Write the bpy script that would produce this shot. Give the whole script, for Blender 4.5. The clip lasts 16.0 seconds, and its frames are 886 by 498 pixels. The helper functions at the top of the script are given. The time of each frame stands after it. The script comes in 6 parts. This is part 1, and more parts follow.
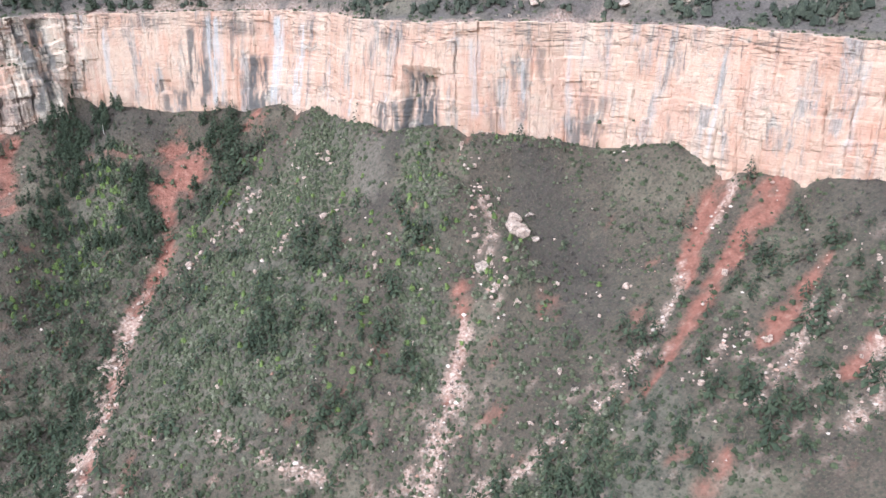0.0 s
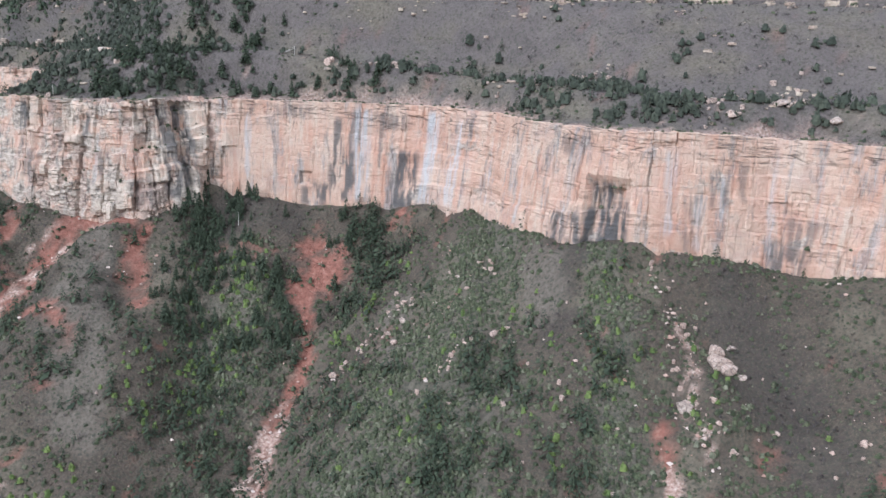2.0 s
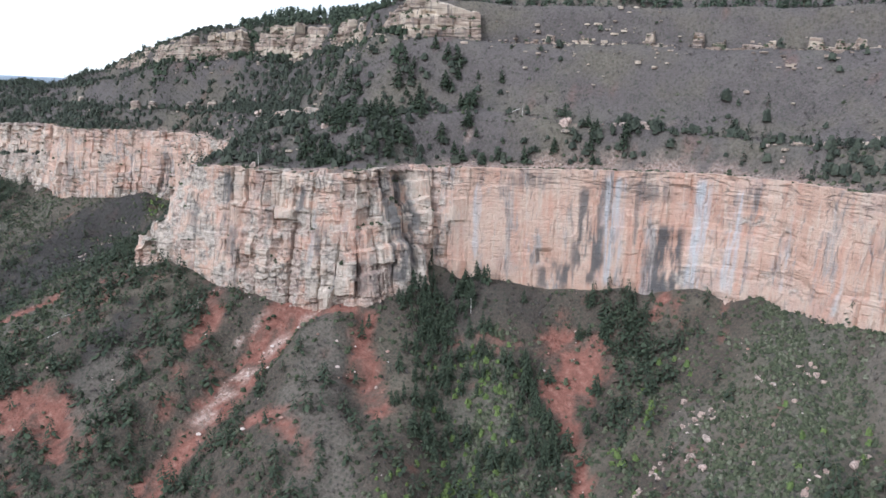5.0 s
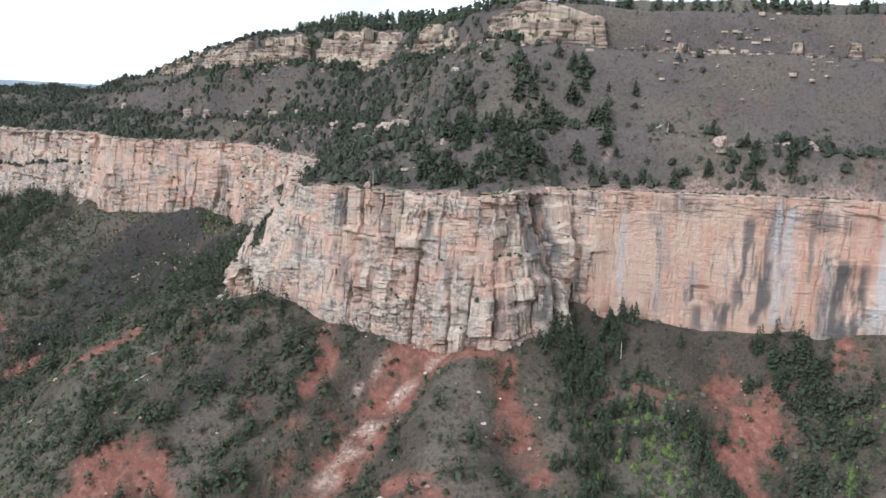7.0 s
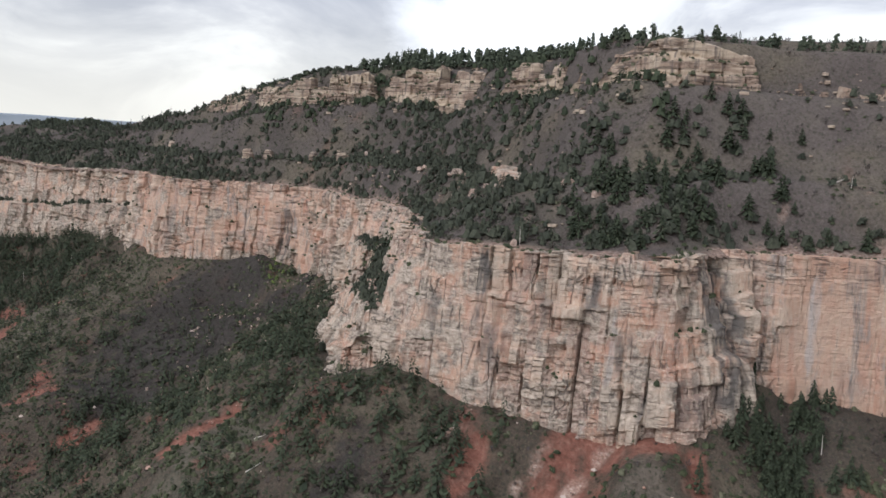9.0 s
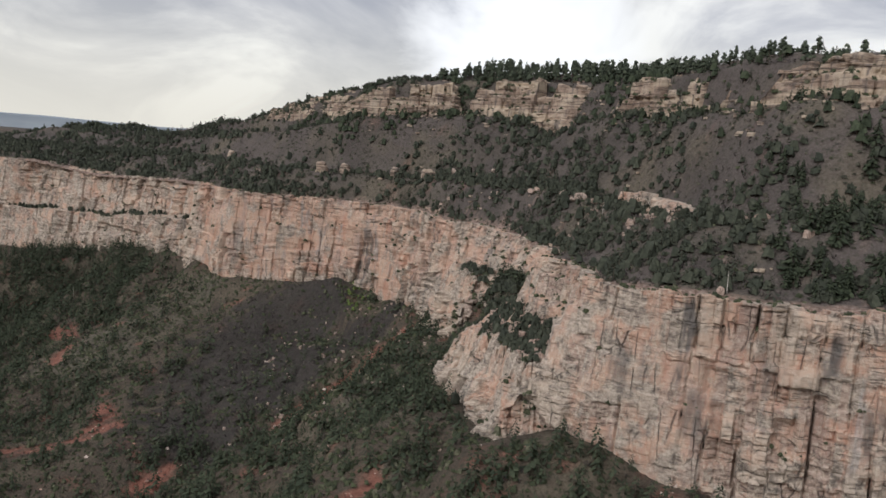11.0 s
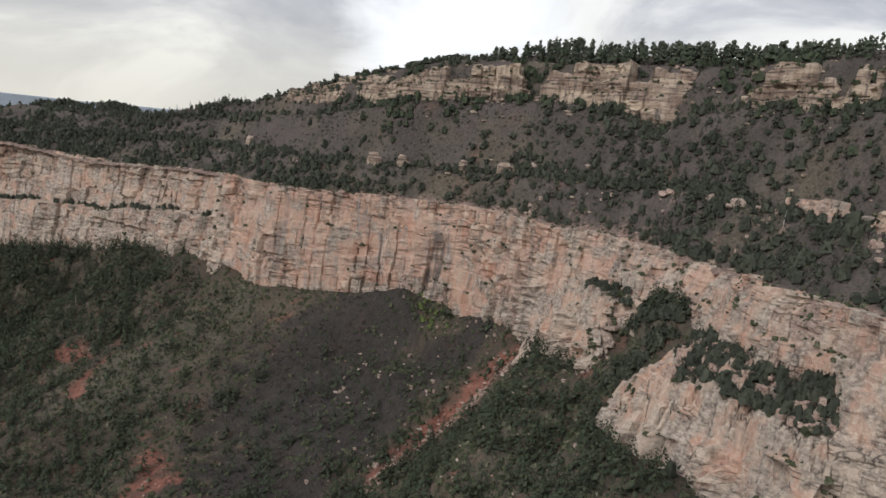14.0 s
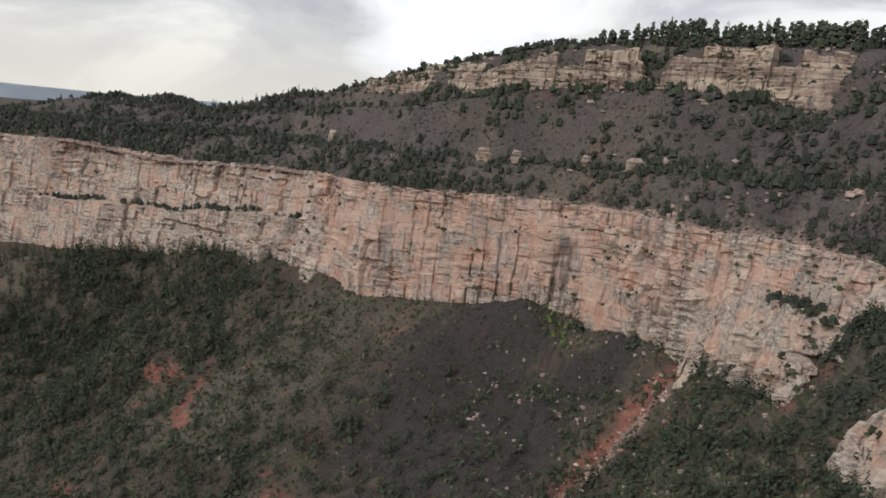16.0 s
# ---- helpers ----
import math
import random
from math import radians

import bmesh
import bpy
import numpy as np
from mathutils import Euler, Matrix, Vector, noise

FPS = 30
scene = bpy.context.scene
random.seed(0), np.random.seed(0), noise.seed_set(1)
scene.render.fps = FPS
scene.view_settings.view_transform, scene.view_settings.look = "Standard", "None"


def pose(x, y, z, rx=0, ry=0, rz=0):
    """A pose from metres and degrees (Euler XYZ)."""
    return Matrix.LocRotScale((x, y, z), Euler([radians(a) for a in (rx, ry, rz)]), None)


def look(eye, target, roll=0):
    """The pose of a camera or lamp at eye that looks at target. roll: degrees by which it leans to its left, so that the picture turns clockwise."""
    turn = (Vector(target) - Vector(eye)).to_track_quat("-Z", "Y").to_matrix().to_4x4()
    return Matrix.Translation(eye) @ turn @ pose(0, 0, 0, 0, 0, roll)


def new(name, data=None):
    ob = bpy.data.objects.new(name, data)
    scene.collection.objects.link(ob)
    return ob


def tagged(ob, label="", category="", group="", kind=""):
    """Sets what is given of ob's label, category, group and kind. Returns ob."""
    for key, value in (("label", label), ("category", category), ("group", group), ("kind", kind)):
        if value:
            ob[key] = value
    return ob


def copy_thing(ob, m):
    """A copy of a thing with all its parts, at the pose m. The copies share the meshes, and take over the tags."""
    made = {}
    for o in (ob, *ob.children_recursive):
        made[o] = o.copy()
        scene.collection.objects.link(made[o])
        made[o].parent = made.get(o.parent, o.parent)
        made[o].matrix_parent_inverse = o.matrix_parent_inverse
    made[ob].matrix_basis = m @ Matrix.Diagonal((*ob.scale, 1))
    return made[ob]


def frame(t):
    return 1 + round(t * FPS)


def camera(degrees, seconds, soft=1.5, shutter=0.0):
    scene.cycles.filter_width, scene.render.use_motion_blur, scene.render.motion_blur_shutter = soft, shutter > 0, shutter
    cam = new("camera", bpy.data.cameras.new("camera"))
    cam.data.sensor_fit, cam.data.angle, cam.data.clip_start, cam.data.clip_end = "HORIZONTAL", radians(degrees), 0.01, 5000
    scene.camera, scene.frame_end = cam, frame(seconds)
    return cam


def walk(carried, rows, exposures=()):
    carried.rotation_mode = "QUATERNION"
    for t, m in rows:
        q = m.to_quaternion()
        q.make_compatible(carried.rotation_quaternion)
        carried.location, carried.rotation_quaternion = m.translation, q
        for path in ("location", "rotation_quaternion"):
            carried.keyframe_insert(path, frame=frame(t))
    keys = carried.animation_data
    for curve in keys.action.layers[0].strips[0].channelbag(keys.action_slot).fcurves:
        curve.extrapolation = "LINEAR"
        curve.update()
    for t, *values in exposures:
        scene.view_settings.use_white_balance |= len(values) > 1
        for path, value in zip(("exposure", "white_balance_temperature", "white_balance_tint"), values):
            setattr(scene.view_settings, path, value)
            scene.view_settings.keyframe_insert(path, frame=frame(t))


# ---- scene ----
# camera: carried along the cliff in a helicopter, metres and degrees
cam = camera(55.98, 16.0, soft=1.6)
ROWS = [
    (0.0, 1.2, 2.6, 297.88, 69.325, -0.065, 0.492),
    (0.5, -14.48, 11.63, 297.64, 71.169, -2.044, 2.516),
    (1.0, -30.14, 20.7, 297.33, 72.722, -2.591, 3.391),
    (1.5, -45.79, 29.82, 296.99, 74.289, -2.599, 3.57),
    (2.0, -61.42, 38.97, 296.61, 75.368, -2.841, 3.566),
    (2.5, -77.03, 48.17, 296.19, 75.783, -2.974, 4.425),
    (3.0, -92.61, 57.44, 295.75, 75.315, -2.184, 6.197),
    (3.5, -108.18, 66.77, 295.3, 75.445, -1.774, 7.023),
    (4.0, -123.72, 76.15, 294.83, 76.444, -1.653, 7.616),
    (4.2, -129.93, 79.93, 294.64, 77.304, -1.417, 7.734),
    (6.3, -194.81, 120.21, 292.71, 79.285, -2.599, 7.377),
    (6.5, -200.96, 124.11, 292.54, 79.341, -2.486, 7.288),
    (7.0, -216.31, 133.89, 292.1, 79.48, -2.597, 7.761),
    (7.5, -231.61, 143.74, 291.68, 79.982, -3.75, 7.827),
    (8.0, -246.88, 153.65, 291.27, 80.775, -4.545, 7.329),
    (8.5, -262.1, 163.61, 290.88, 81.567, -4.119, 7.478),
    (9.0, -277.28, 173.62, 290.5, 82.216, -3.551, 7.865),
    (9.5, -292.4, 183.68, 290.14, 82.142, -4.174, 8.123),
    (10.0, -307.48, 193.77, 289.78, 82.729, -5.509, 9.131),
    (10.2, -313.49, 197.82, 289.64, 83.22, -5.996, 9.159),
    (12.3, -376.11, 240.45, 288.15, 82.532, -3.178, 7.451),
    (12.5, -382.02, 244.51, 288.0, 82.746, -3.323, 7.698),
    (13.0, -396.74, 254.63, 287.61, 83.272, -3.299, 7.03),
    (13.5, -411.4, 264.74, 287.19, 83.126, -4.68, 5.409),
    (14.0, -425.98, 274.79, 286.74, 82.102, -5.927, 4.187),
    (14.5, -440.5, 284.78, 286.25, 81.62, -5.768, 3.792),
    (15.0, -454.93, 294.7, 285.7, 81.231, -5.792, 4.17),
    (15.5, -469.29, 304.54, 285.1, 80.763, -5.569, 4.657),
    (16.0, -483.57, 314.27, 284.42, 81.165, -5.326, 5.085),
]
walk(cam, [(t, pose(x, y, z, rx, ry, rz)) for t, x, y, z, rx, ry, rz in ROWS],
     exposures=[(0.0, 1.26, 5230.0, 10.0), (1.4, 1.34, 5130.0, 9.0), (2.0, 0.76, 5180.0, 10.5), (2.5, 0.48, 5200.0, 11.0), (3.0, 0.80, 5220.0, 10.5), (3.5, 0.78, 5200.0, 10.5), (4.2, 0.64, 5180.0, 10.5), (7.0, 0.56, 5400.0, 10.0), (7.5, 0.18, 5540.0, 12.0), (8.0, 0.24, 5560.0, 12.0), (9.0, 0.0, 5770.0, 13.0), (12.5, -0.29, 6020.0, 12.5), (16.0, -0.24, 5980.0, 13.0)])

# ---- sky and sun: broken overcast, a weak veiled sun behind the camera's left shoulder ----
SUN_AZ, SUN_EL = radians(-142), radians(34)          # azimuth from +y towards +x
world = bpy.data.worlds.new("overcast_sky")
scene.world = world
world.use_nodes = True
wt = world.node_tree
wt.nodes.clear()


def wlink(a, b):
    wt.links.new(a, b)


w_out = wt.nodes.new("ShaderNodeOutputWorld")
w_bg = wt.nodes.new("ShaderNodeBackground")
w_sky = wt.nodes.new("ShaderNodeTexSky")
w_sky.sky_type, w_sky.sun_disc = "NISHITA", False
w_sky.sun_elevation, w_sky.sun_rotation = SUN_EL, SUN_AZ
w_sky.air_density, w_sky.dust_density = 1.0, 2.0
w_co = wt.nodes.new("ShaderNodeTexCoord")
w_sep = wt.nodes.new("ShaderNodeSeparateXYZ")
wlink(w_co.outputs["Generated"], w_sep.inputs[0])
w_puff = wt.nodes.new("ShaderNodeVectorMath")        # clouds flattened towards the horizon
w_puff.operation = "MULTIPLY"
wlink(w_co.outputs["Generated"], w_puff.inputs[0])
w_puff.inputs[1].default_value = (1.0, 1.0, 2.2)
w_noise = wt.nodes.new("ShaderNodeTexNoise")
w_noise.inputs["Scale"].default_value = 4.2
w_noise.inputs["Detail"].default_value = 7
w_noise.inputs["Roughness"].default_value = 0.56
w_noise.inputs["Distortion"].default_value = 0.5
wlink(w_puff.outputs[0], w_noise.inputs["Vector"])
w_gap = wt.nodes.new("ShaderNodeVectorMath")         # a bright break in the clouds above the mesa
w_gap.operation = "DOT_PRODUCT"
wlink(w_co.outputs["Generated"], w_gap.inputs[0])
w_gap.inputs[1].default_value = (-0.087, 0.989, 0.118)
w_rag = wt.nodes.new("ShaderNodeMath")
w_rag.operation = "MULTIPLY_ADD"
wlink(w_noise.outputs["Fac"], w_rag.inputs[0])
w_rag.inputs[1].default_value = 0.030
wlink(w_gap.outputs["Value"], w_rag.inputs[2])
w_open = wt.nodes.new("ShaderNodeMapRange")
wlink(w_rag.outputs[0], w_open.inputs[0])
w_open.inputs[1].default_value, w_open.inputs[2].default_value = 1.0045, 1.0140
w_ramp = wt.nodes.new("ShaderNodeValToRGB")
wlink(w_noise.outputs["Fac"], w_ramp.inputs[0])
for k, (at, c) in enumerate(((0.37, (4.4, 4.4, 4.55)), (0.50, (6.8, 6.6, 6.3)), (0.62, (10.8, 10.4, 9.2)))):
    e = w_ramp.color_ramp.elements[k] if k < 2 else w_ramp.color_ramp.elements.new(at)
    e.position, e.color = at, (*[v / 10 for v in c], 1)
w_gain = wt.nodes.new("ShaderNodeVectorMath")
w_gain.operation = "SCALE"
wlink(w_ramp.outputs[0], w_gain.inputs[0])
w_gain.inputs["Scale"].default_value = 10.0
# glow of the veiled sun
w_dot = wt.nodes.new("ShaderNodeVectorMath")
w_dot.operation = "DOT_PRODUCT"
wlink(w_co.outputs["Generated"], w_dot.inputs[0])
w_dot.inputs[1].default_value = (math.sin(SUN_AZ) * math.cos(SUN_EL), math.cos(SUN_AZ) * math.cos(SUN_EL), math.sin(SUN_EL))
w_glow = wt.nodes.new("ShaderNodeMapRange")
wlink(w_dot.outputs["Value"], w_glow.inputs[0])
w_glow.inputs[1].default_value, w_glow.inputs[2].default_value = 0.70, 1.0
w_glow.inputs[3].default_value, w_glow.inputs[4].default_value = 1.0, 2.2
w_clouds = wt.nodes.new("ShaderNodeVectorMath")
w_clouds.operation = "SCALE"
wlink(w_gain.outputs[0], w_clouds.inputs[0])
wlink(w_glow.outputs[0], w_clouds.inputs["Scale"])
w_mix = wt.nodes.new("ShaderNodeMix")
w_mix.data_type = "RGBA"
w_mix.inputs["Factor"].default_value = 0.88
wlink(w_sky.outputs[0], w_mix.inputs["A"])
w_low = wt.nodes.new("ShaderNodeMapRange")          # brighter, creamier air low down
wlink(w_sep.outputs["Z"], w_low.inputs[0])
w_low.inputs[1].default_value, w_low.inputs[2].default_value = 0.16, 0.0
w_low.inputs[3].default_value, w_low.inputs[4].default_value = 0.0, 0.8
w_warm = wt.nodes.new("ShaderNodeMix")
w_warm.data_type = "RGBA"
wlink(w_low.outputs[0], w_warm.inputs["Factor"])
wlink(w_clouds.outputs[0], w_warm.inputs["A"])
w_warm.inputs["B"].default_value = (9.5, 8.9, 7.2, 1)
w_break = wt.nodes.new("ShaderNodeMix")
w_break.data_type = "RGBA"
wlink(w_open.outputs[0], w_break.inputs["Factor"])
wlink(w_warm.outputs["Result"], w_break.inputs["A"])
w_break.inputs["B"].default_value = (12.2, 12.0, 11.3, 1)
wlink(w_break.outputs["Result"], w_mix.inputs["B"])
wlink(w_mix.outputs["Result"], w_bg.inputs[0])
w_bg.inputs[1].default_value = 0.118
wlink(w_bg.outputs[0], w_out.inputs[0])

sun = new("sun", bpy.data.lights.new("sun", "SUN"))
sun.data.energy, sun.data.angle, sun.data.color = 1.5, radians(14), (1.0, 0.95, 0.88)
sun.matrix_world = look((0, 0, 900), (-math.sin(SUN_AZ) * math.cos(SUN_EL), -math.cos(SUN_AZ) * math.cos(SUN_EL), 900 - math.sin(SUN_EL)))

# ---- materials ----
class Shader:
    """A node material, built socket by socket."""

    def __init__(self, name, rough=0.9):
        self.mat = bpy.data.materials.new(name)
        self.mat.use_nodes = True
        self.t = self.mat.node_tree
        self.b = self.t.nodes["Principled BSDF"]
        self.b.inputs["Roughness"].default_value = rough
        self.b.inputs["Specular IOR Level"].default_value = 0.2
        self.pos = self.t.nodes.new("ShaderNodeNewGeometry").outputs["Position"]

    def put(self, socket, value):
        if isinstance(value, bpy.types.NodeSocket):
            self.t.links.new(value, socket)
        elif isinstance(value, tuple) and len(value) == 3 and socket.type == "RGBA":
            socket.default_value = (*value, 1)
        else:
            socket.default_value = value

    def scaled(self, sx, sy, sz, vec=None):
        n = self.t.nodes.new("ShaderNodeVectorMath")
        n.operation = "MULTIPLY"
        self.put(n.inputs[0], vec or self.pos)
        n.inputs[1].default_value = (sx, sy, sz)
        return n.outputs[0]

    def noise(self, scale, detail=4, rough=0.55, vec=None, distort=0.0):
        n = self.t.nodes.new("ShaderNodeTexNoise")
        self.put(n.inputs["Vector"], vec or self.pos)
        n.inputs["Scale"].default_value, n.inputs["Detail"].default_value = scale, detail
        n.inputs["Roughness"].default_value, n.inputs["Distortion"].default_value = rough, distort
        return n.outputs["Fac"]

    def voronoi(self, scale, vec=None, feature="F1", out="Distance"):
        n = self.t.nodes.new("ShaderNodeTexVoronoi")
        n.feature = feature
        self.put(n.inputs["Vector"], vec or self.pos)
        n.inputs["Scale"].default_value = scale
        return n.outputs[out]

    def warp(self, scale):
        n = self.t.nodes.new("ShaderNodeTexNoise")
        self.put(n.inputs["Vector"], self.pos)
        n.inputs["Scale"].default_value, n.inputs["Detail"].default_value = scale, 4
        return n.name

    def ramp(self, fac, *stops):
        n = self.t.nodes.new("ShaderNodeValToRGB")
        self.put(n.inputs[0], fac)
        for k, (at, c) in enumerate(stops):
            e = n.color_ramp.elements[k] if k < 2 else n.color_ramp.elements.new(at)
            e.position, e.color = at, ((c, c, c, 1) if isinstance(c, (int, float)) else (*c, 1))
        return n.outputs[0]

    def span(self, v, a, b, c=0.0, d=1.0):
        n = self.t.nodes.new("ShaderNodeMapRange")
        for k, x in enumerate((v, a, b, c, d)):
            self.put(n.inputs[k], x)
        return n.outputs[0]

    def mix(self, fac, a, b, how="MIX"):
        n = self.t.nodes.new("ShaderNodeMix")
        n.data_type, n.blend_type = "RGBA", how
        self.put(n.inputs["Factor"], fac)
        self.put(n.inputs["A"], a)
        self.put(n.inputs["B"], b)
        return n.outputs["Result"]

    def calc(self, op, a, b=0.0):
        n = self.t.nodes.new("ShaderNodeMath")
        n.operation, n.use_clamp = op, False
        self.put(n.inputs[0], a)
        self.put(n.inputs[1], b)
        return n.outputs[0]

    def attr(self, name):
        n = self.t.nodes.new("ShaderNodeAttribute")
        n.attribute_name = name
        return n.outputs["Fac"]

    def island(self):
        return self.t.nodes.new("ShaderNodeNewGeometry").outputs["Random Per Island"]

    def each(self):
        return self.t.nodes.new("ShaderNodeObjectInfo").outputs["Random"]

    def done(self, colour, height=None, strength=0.5, distance=0.3):
        self.put(self.b.inputs["Base Color"], colour)
        if height is not None:
            n = self.t.nodes.new("ShaderNodeBump")
            n.inputs["Strength"].default_value, n.inputs["Distance"].default_value = strength, distance
            self.put(n.inputs["Height"], height)
            self.t.links.new(n.outputs[0], self.b.inputs["Normal"])
        return self.mat


def wall_rock():
    s = Shader("limestone_wall", 0.92)
    base = s.ramp(s.noise(0.040, 5, 0.6), (0.32, (0.42, 0.250, 0.178)), (0.44, (0.525, 0.345, 0.252)), (0.56, (0.56, 0.405, 0.308)), (0.70, (0.46, 0.335, 0.270)))
    base = s.mix(s.span(s.noise(0.35, 5, 0.65), 0.42, 0.70, 0.0, 0.5), base, (0.47, 0.285, 0.205))
    tall = s.noise(1.0, 6, 0.65, s.scaled(0.30, 0.30, 0.020), 0.3)
    base = s.mix(s.span(tall, 0.53, 0.64, 0.0, 0.6), base, (0.54, 0.435, 0.345))
    rust = s.noise(1.0, 4, 0.6, s.scaled(0.16, 0.16, 0.016), 0.2)
    base = s.mix(s.span(rust, 0.53, 0.65, 0.0, 0.65), base, (0.48, 0.255, 0.175))
    smoke = s.noise(1.0, 6, 0.7, s.scaled(0.13, 0.13, 0.022), 0.4)
    base = s.mix(s.span(smoke, 0.47, 0.37, 0.0, 0.8), base, s.ramp(s.noise(1.0, 5, 0.7, s.scaled(0.7, 0.7, 0.12)), (0.36, (0.13, 0.118, 0.112)), (0.58, (0.36, 0.325, 0.30))))
    tall_2 = s.noise(1.0, 6, 0.7, s.scaled(0.60, 0.60, 0.050), 0.4)
    base = s.mix(s.span(tall_2, 0.38, 0.30, 0.0, 0.8), base, (0.12, 0.10, 0.092))
    beds = s.noise(1.0, 5, 0.65, s.scaled(0.040, 0.040, 0.7), 0.5)
    base = s.mix(s.span(beds, 0.41, 0.34, 0.0, 0.35), base, (0.22, 0.165, 0.135))
    fine = s.noise(1.0, 4, 0.6, s.scaled(0.08, 0.08, 1.2), 0.3)
    ply = s.calc("MULTIPLY", s.span(fine, 0.43, 0.36, 0.0, 0.7), s.calc("MULTIPLY", s.attr("bedded"), s.span(s.noise(0.12, 4, 0.6), 0.42, 0.54)))
    base = s.mix(ply, base, (0.13, 0.105, 0.092))
    grey = s.span(s.calc("ADD", s.calc("MULTIPLY", s.attr("weathered"), 0.30), s.noise(0.10, 6, 0.6)), 0.66, 0.76, 0.0, 0.9)
    base = s.mix(grey, base, s.ramp(s.noise(1.0, 6, 0.7, s.scaled(0.34, 0.34, 0.8)), (0.38, (0.15, 0.132, 0.116)), (0.50, (0.36, 0.308, 0.255)), (0.64, (0.58, 0.495, 0.41))))
    # block tone: set-back blocks painted dark as if shaded, proud ones pale
    piece = s.attr("piece")
    base = s.mix(s.span(piece, 0.80, 0.90, 0.0, 0.5), base, (0.62, 0.50, 0.395))
    base = s.mix(s.span(piece, 0.16, 0.06, 0.0, 0.6), base, (0.23, 0.19, 0.165))
    base = s.mix(s.span(piece, 0.55, 0.45, 0.0, 0.25), base, (0.52, 0.31, 0.24))
    base = s.mix(s.span(s.noise(1.1, 6, 0.75), 0.40, 0.30, 0.0, 0.35), base, (0.22, 0.16, 0.125))
    bent = s.mix(0.03, s.pos, s.t.nodes[s.warp(0.35)].outputs["Color"], "LINEAR_LIGHT")
    crack = s.voronoi(1.0, s.scaled(0.17, 0.17, 0.024, bent), "DISTANCE_TO_EDGE")
    seam = s.voronoi(1.0, s.scaled(0.050, 0.050, 0.50, bent), "DISTANCE_TO_EDGE")
    some = s.noise(0.07, 4, 0.6)
    worn = s.span(s.attr("weathered"), 0.1, 0.8, 0.25, 1.0)
    dark = s.calc("MULTIPLY", s.calc("MULTIPLY", s.span(crack, 0.034, 0.006), s.span(some, 0.50, 0.60)), worn)
    thin = s.calc("MULTIPLY", s.span(seam, 0.050, 0.010), s.calc("MULTIPLY", s.attr("bedded"), s.span(s.noise(0.25, 3), 0.42, 0.58)))
    dark = s.calc("MAXIMUM", dark, s.calc("MULTIPLY", thin, 0.8))
    base = s.mix(s.calc("MULTIPLY", dark, 0.75), base, (0.085, 0.072, 0.064))
    crust = s.calc("MULTIPLY", s.span(s.noise(0.9, 6, 0.75, s.scaled(1.0, 1.0, 0.6)), 0.50, 0.62, 0.0, 0.65), s.span(s.attr("weathered"), 0.4, 0.85, 0.15, 1.0))
    base = s.mix(crust, base, (0.66, 0.57, 0.455))
    base = s.mix(s.attr("pale_streak"), base, (0.455, 0.442, 0.432))
    # dark mineral stains, and shade of hollows put into the base colour
    base = s.mix(s.attr("dark_stain_shade"), base, (0.105, 0.098, 0.094))
    high = s.calc("ADD", s.calc("MULTIPLY", s.noise(0.9, 7, 0.72), 0.9), s.calc("MULTIPLY", s.noise(1.0, 5, 0.6, s.scaled(0.22, 0.22, 1.8)), 0.7))
    high = s.calc("ADD", high, s.calc("MULTIPLY", s.noise(1.0, 5, 0.65, s.scaled(1.1, 1.1, 0.09)), 0.8))
    high = s.calc("SUBTRACT", high, s.calc("MULTIPLY", dark, 1.2))
    high = s.calc("SUBTRACT", high, s.calc("MULTIPLY", ply, 0.9))
    return s.done(base, high, 0.9, 0.8)


def upper_rock():
    s = Shader("bedded_sandstone", 0.92)
    base = s.ramp(s.noise(0.10, 5, 0.6), (0.32, (0.21, 0.15, 0.115)), (0.48, (0.34, 0.255, 0.195)), (0.66, (0.46, 0.38, 0.295)))
    beds = s.noise(1.0, 5, 0.7, s.scaled(0.03, 0.03, 0.8), 0.2)
    base = s.mix(s.span(beds, 0.50, 0.42, 0.0, 0.95), base, (0.12, 0.092, 0.075))
    base = s.mix(s.span(s.noise(1.0, 4, 0.6, s.scaled(0.02, 0.02, 0.16)), 0.50, 0.58, 0.0, 0.75), base, (0.54, 0.44, 0.33))
    base = s.mix(s.span(s.noise(1.0, 4, 0.6, s.scaled(0.4, 0.4, 0.06)), 0.47, 0.33, 0.0, 0.85), base, (0.13, 0.11, 0.10))
    high = s.calc("ADD", s.noise(0.8, 6, 0.7), s.calc("MULTIPLY", s.noise(1.0, 4, 0.6, s.scaled(0.2, 0.2, 2.0)), 0.8))
    return s.done(base, high, 0.8, 0.7)


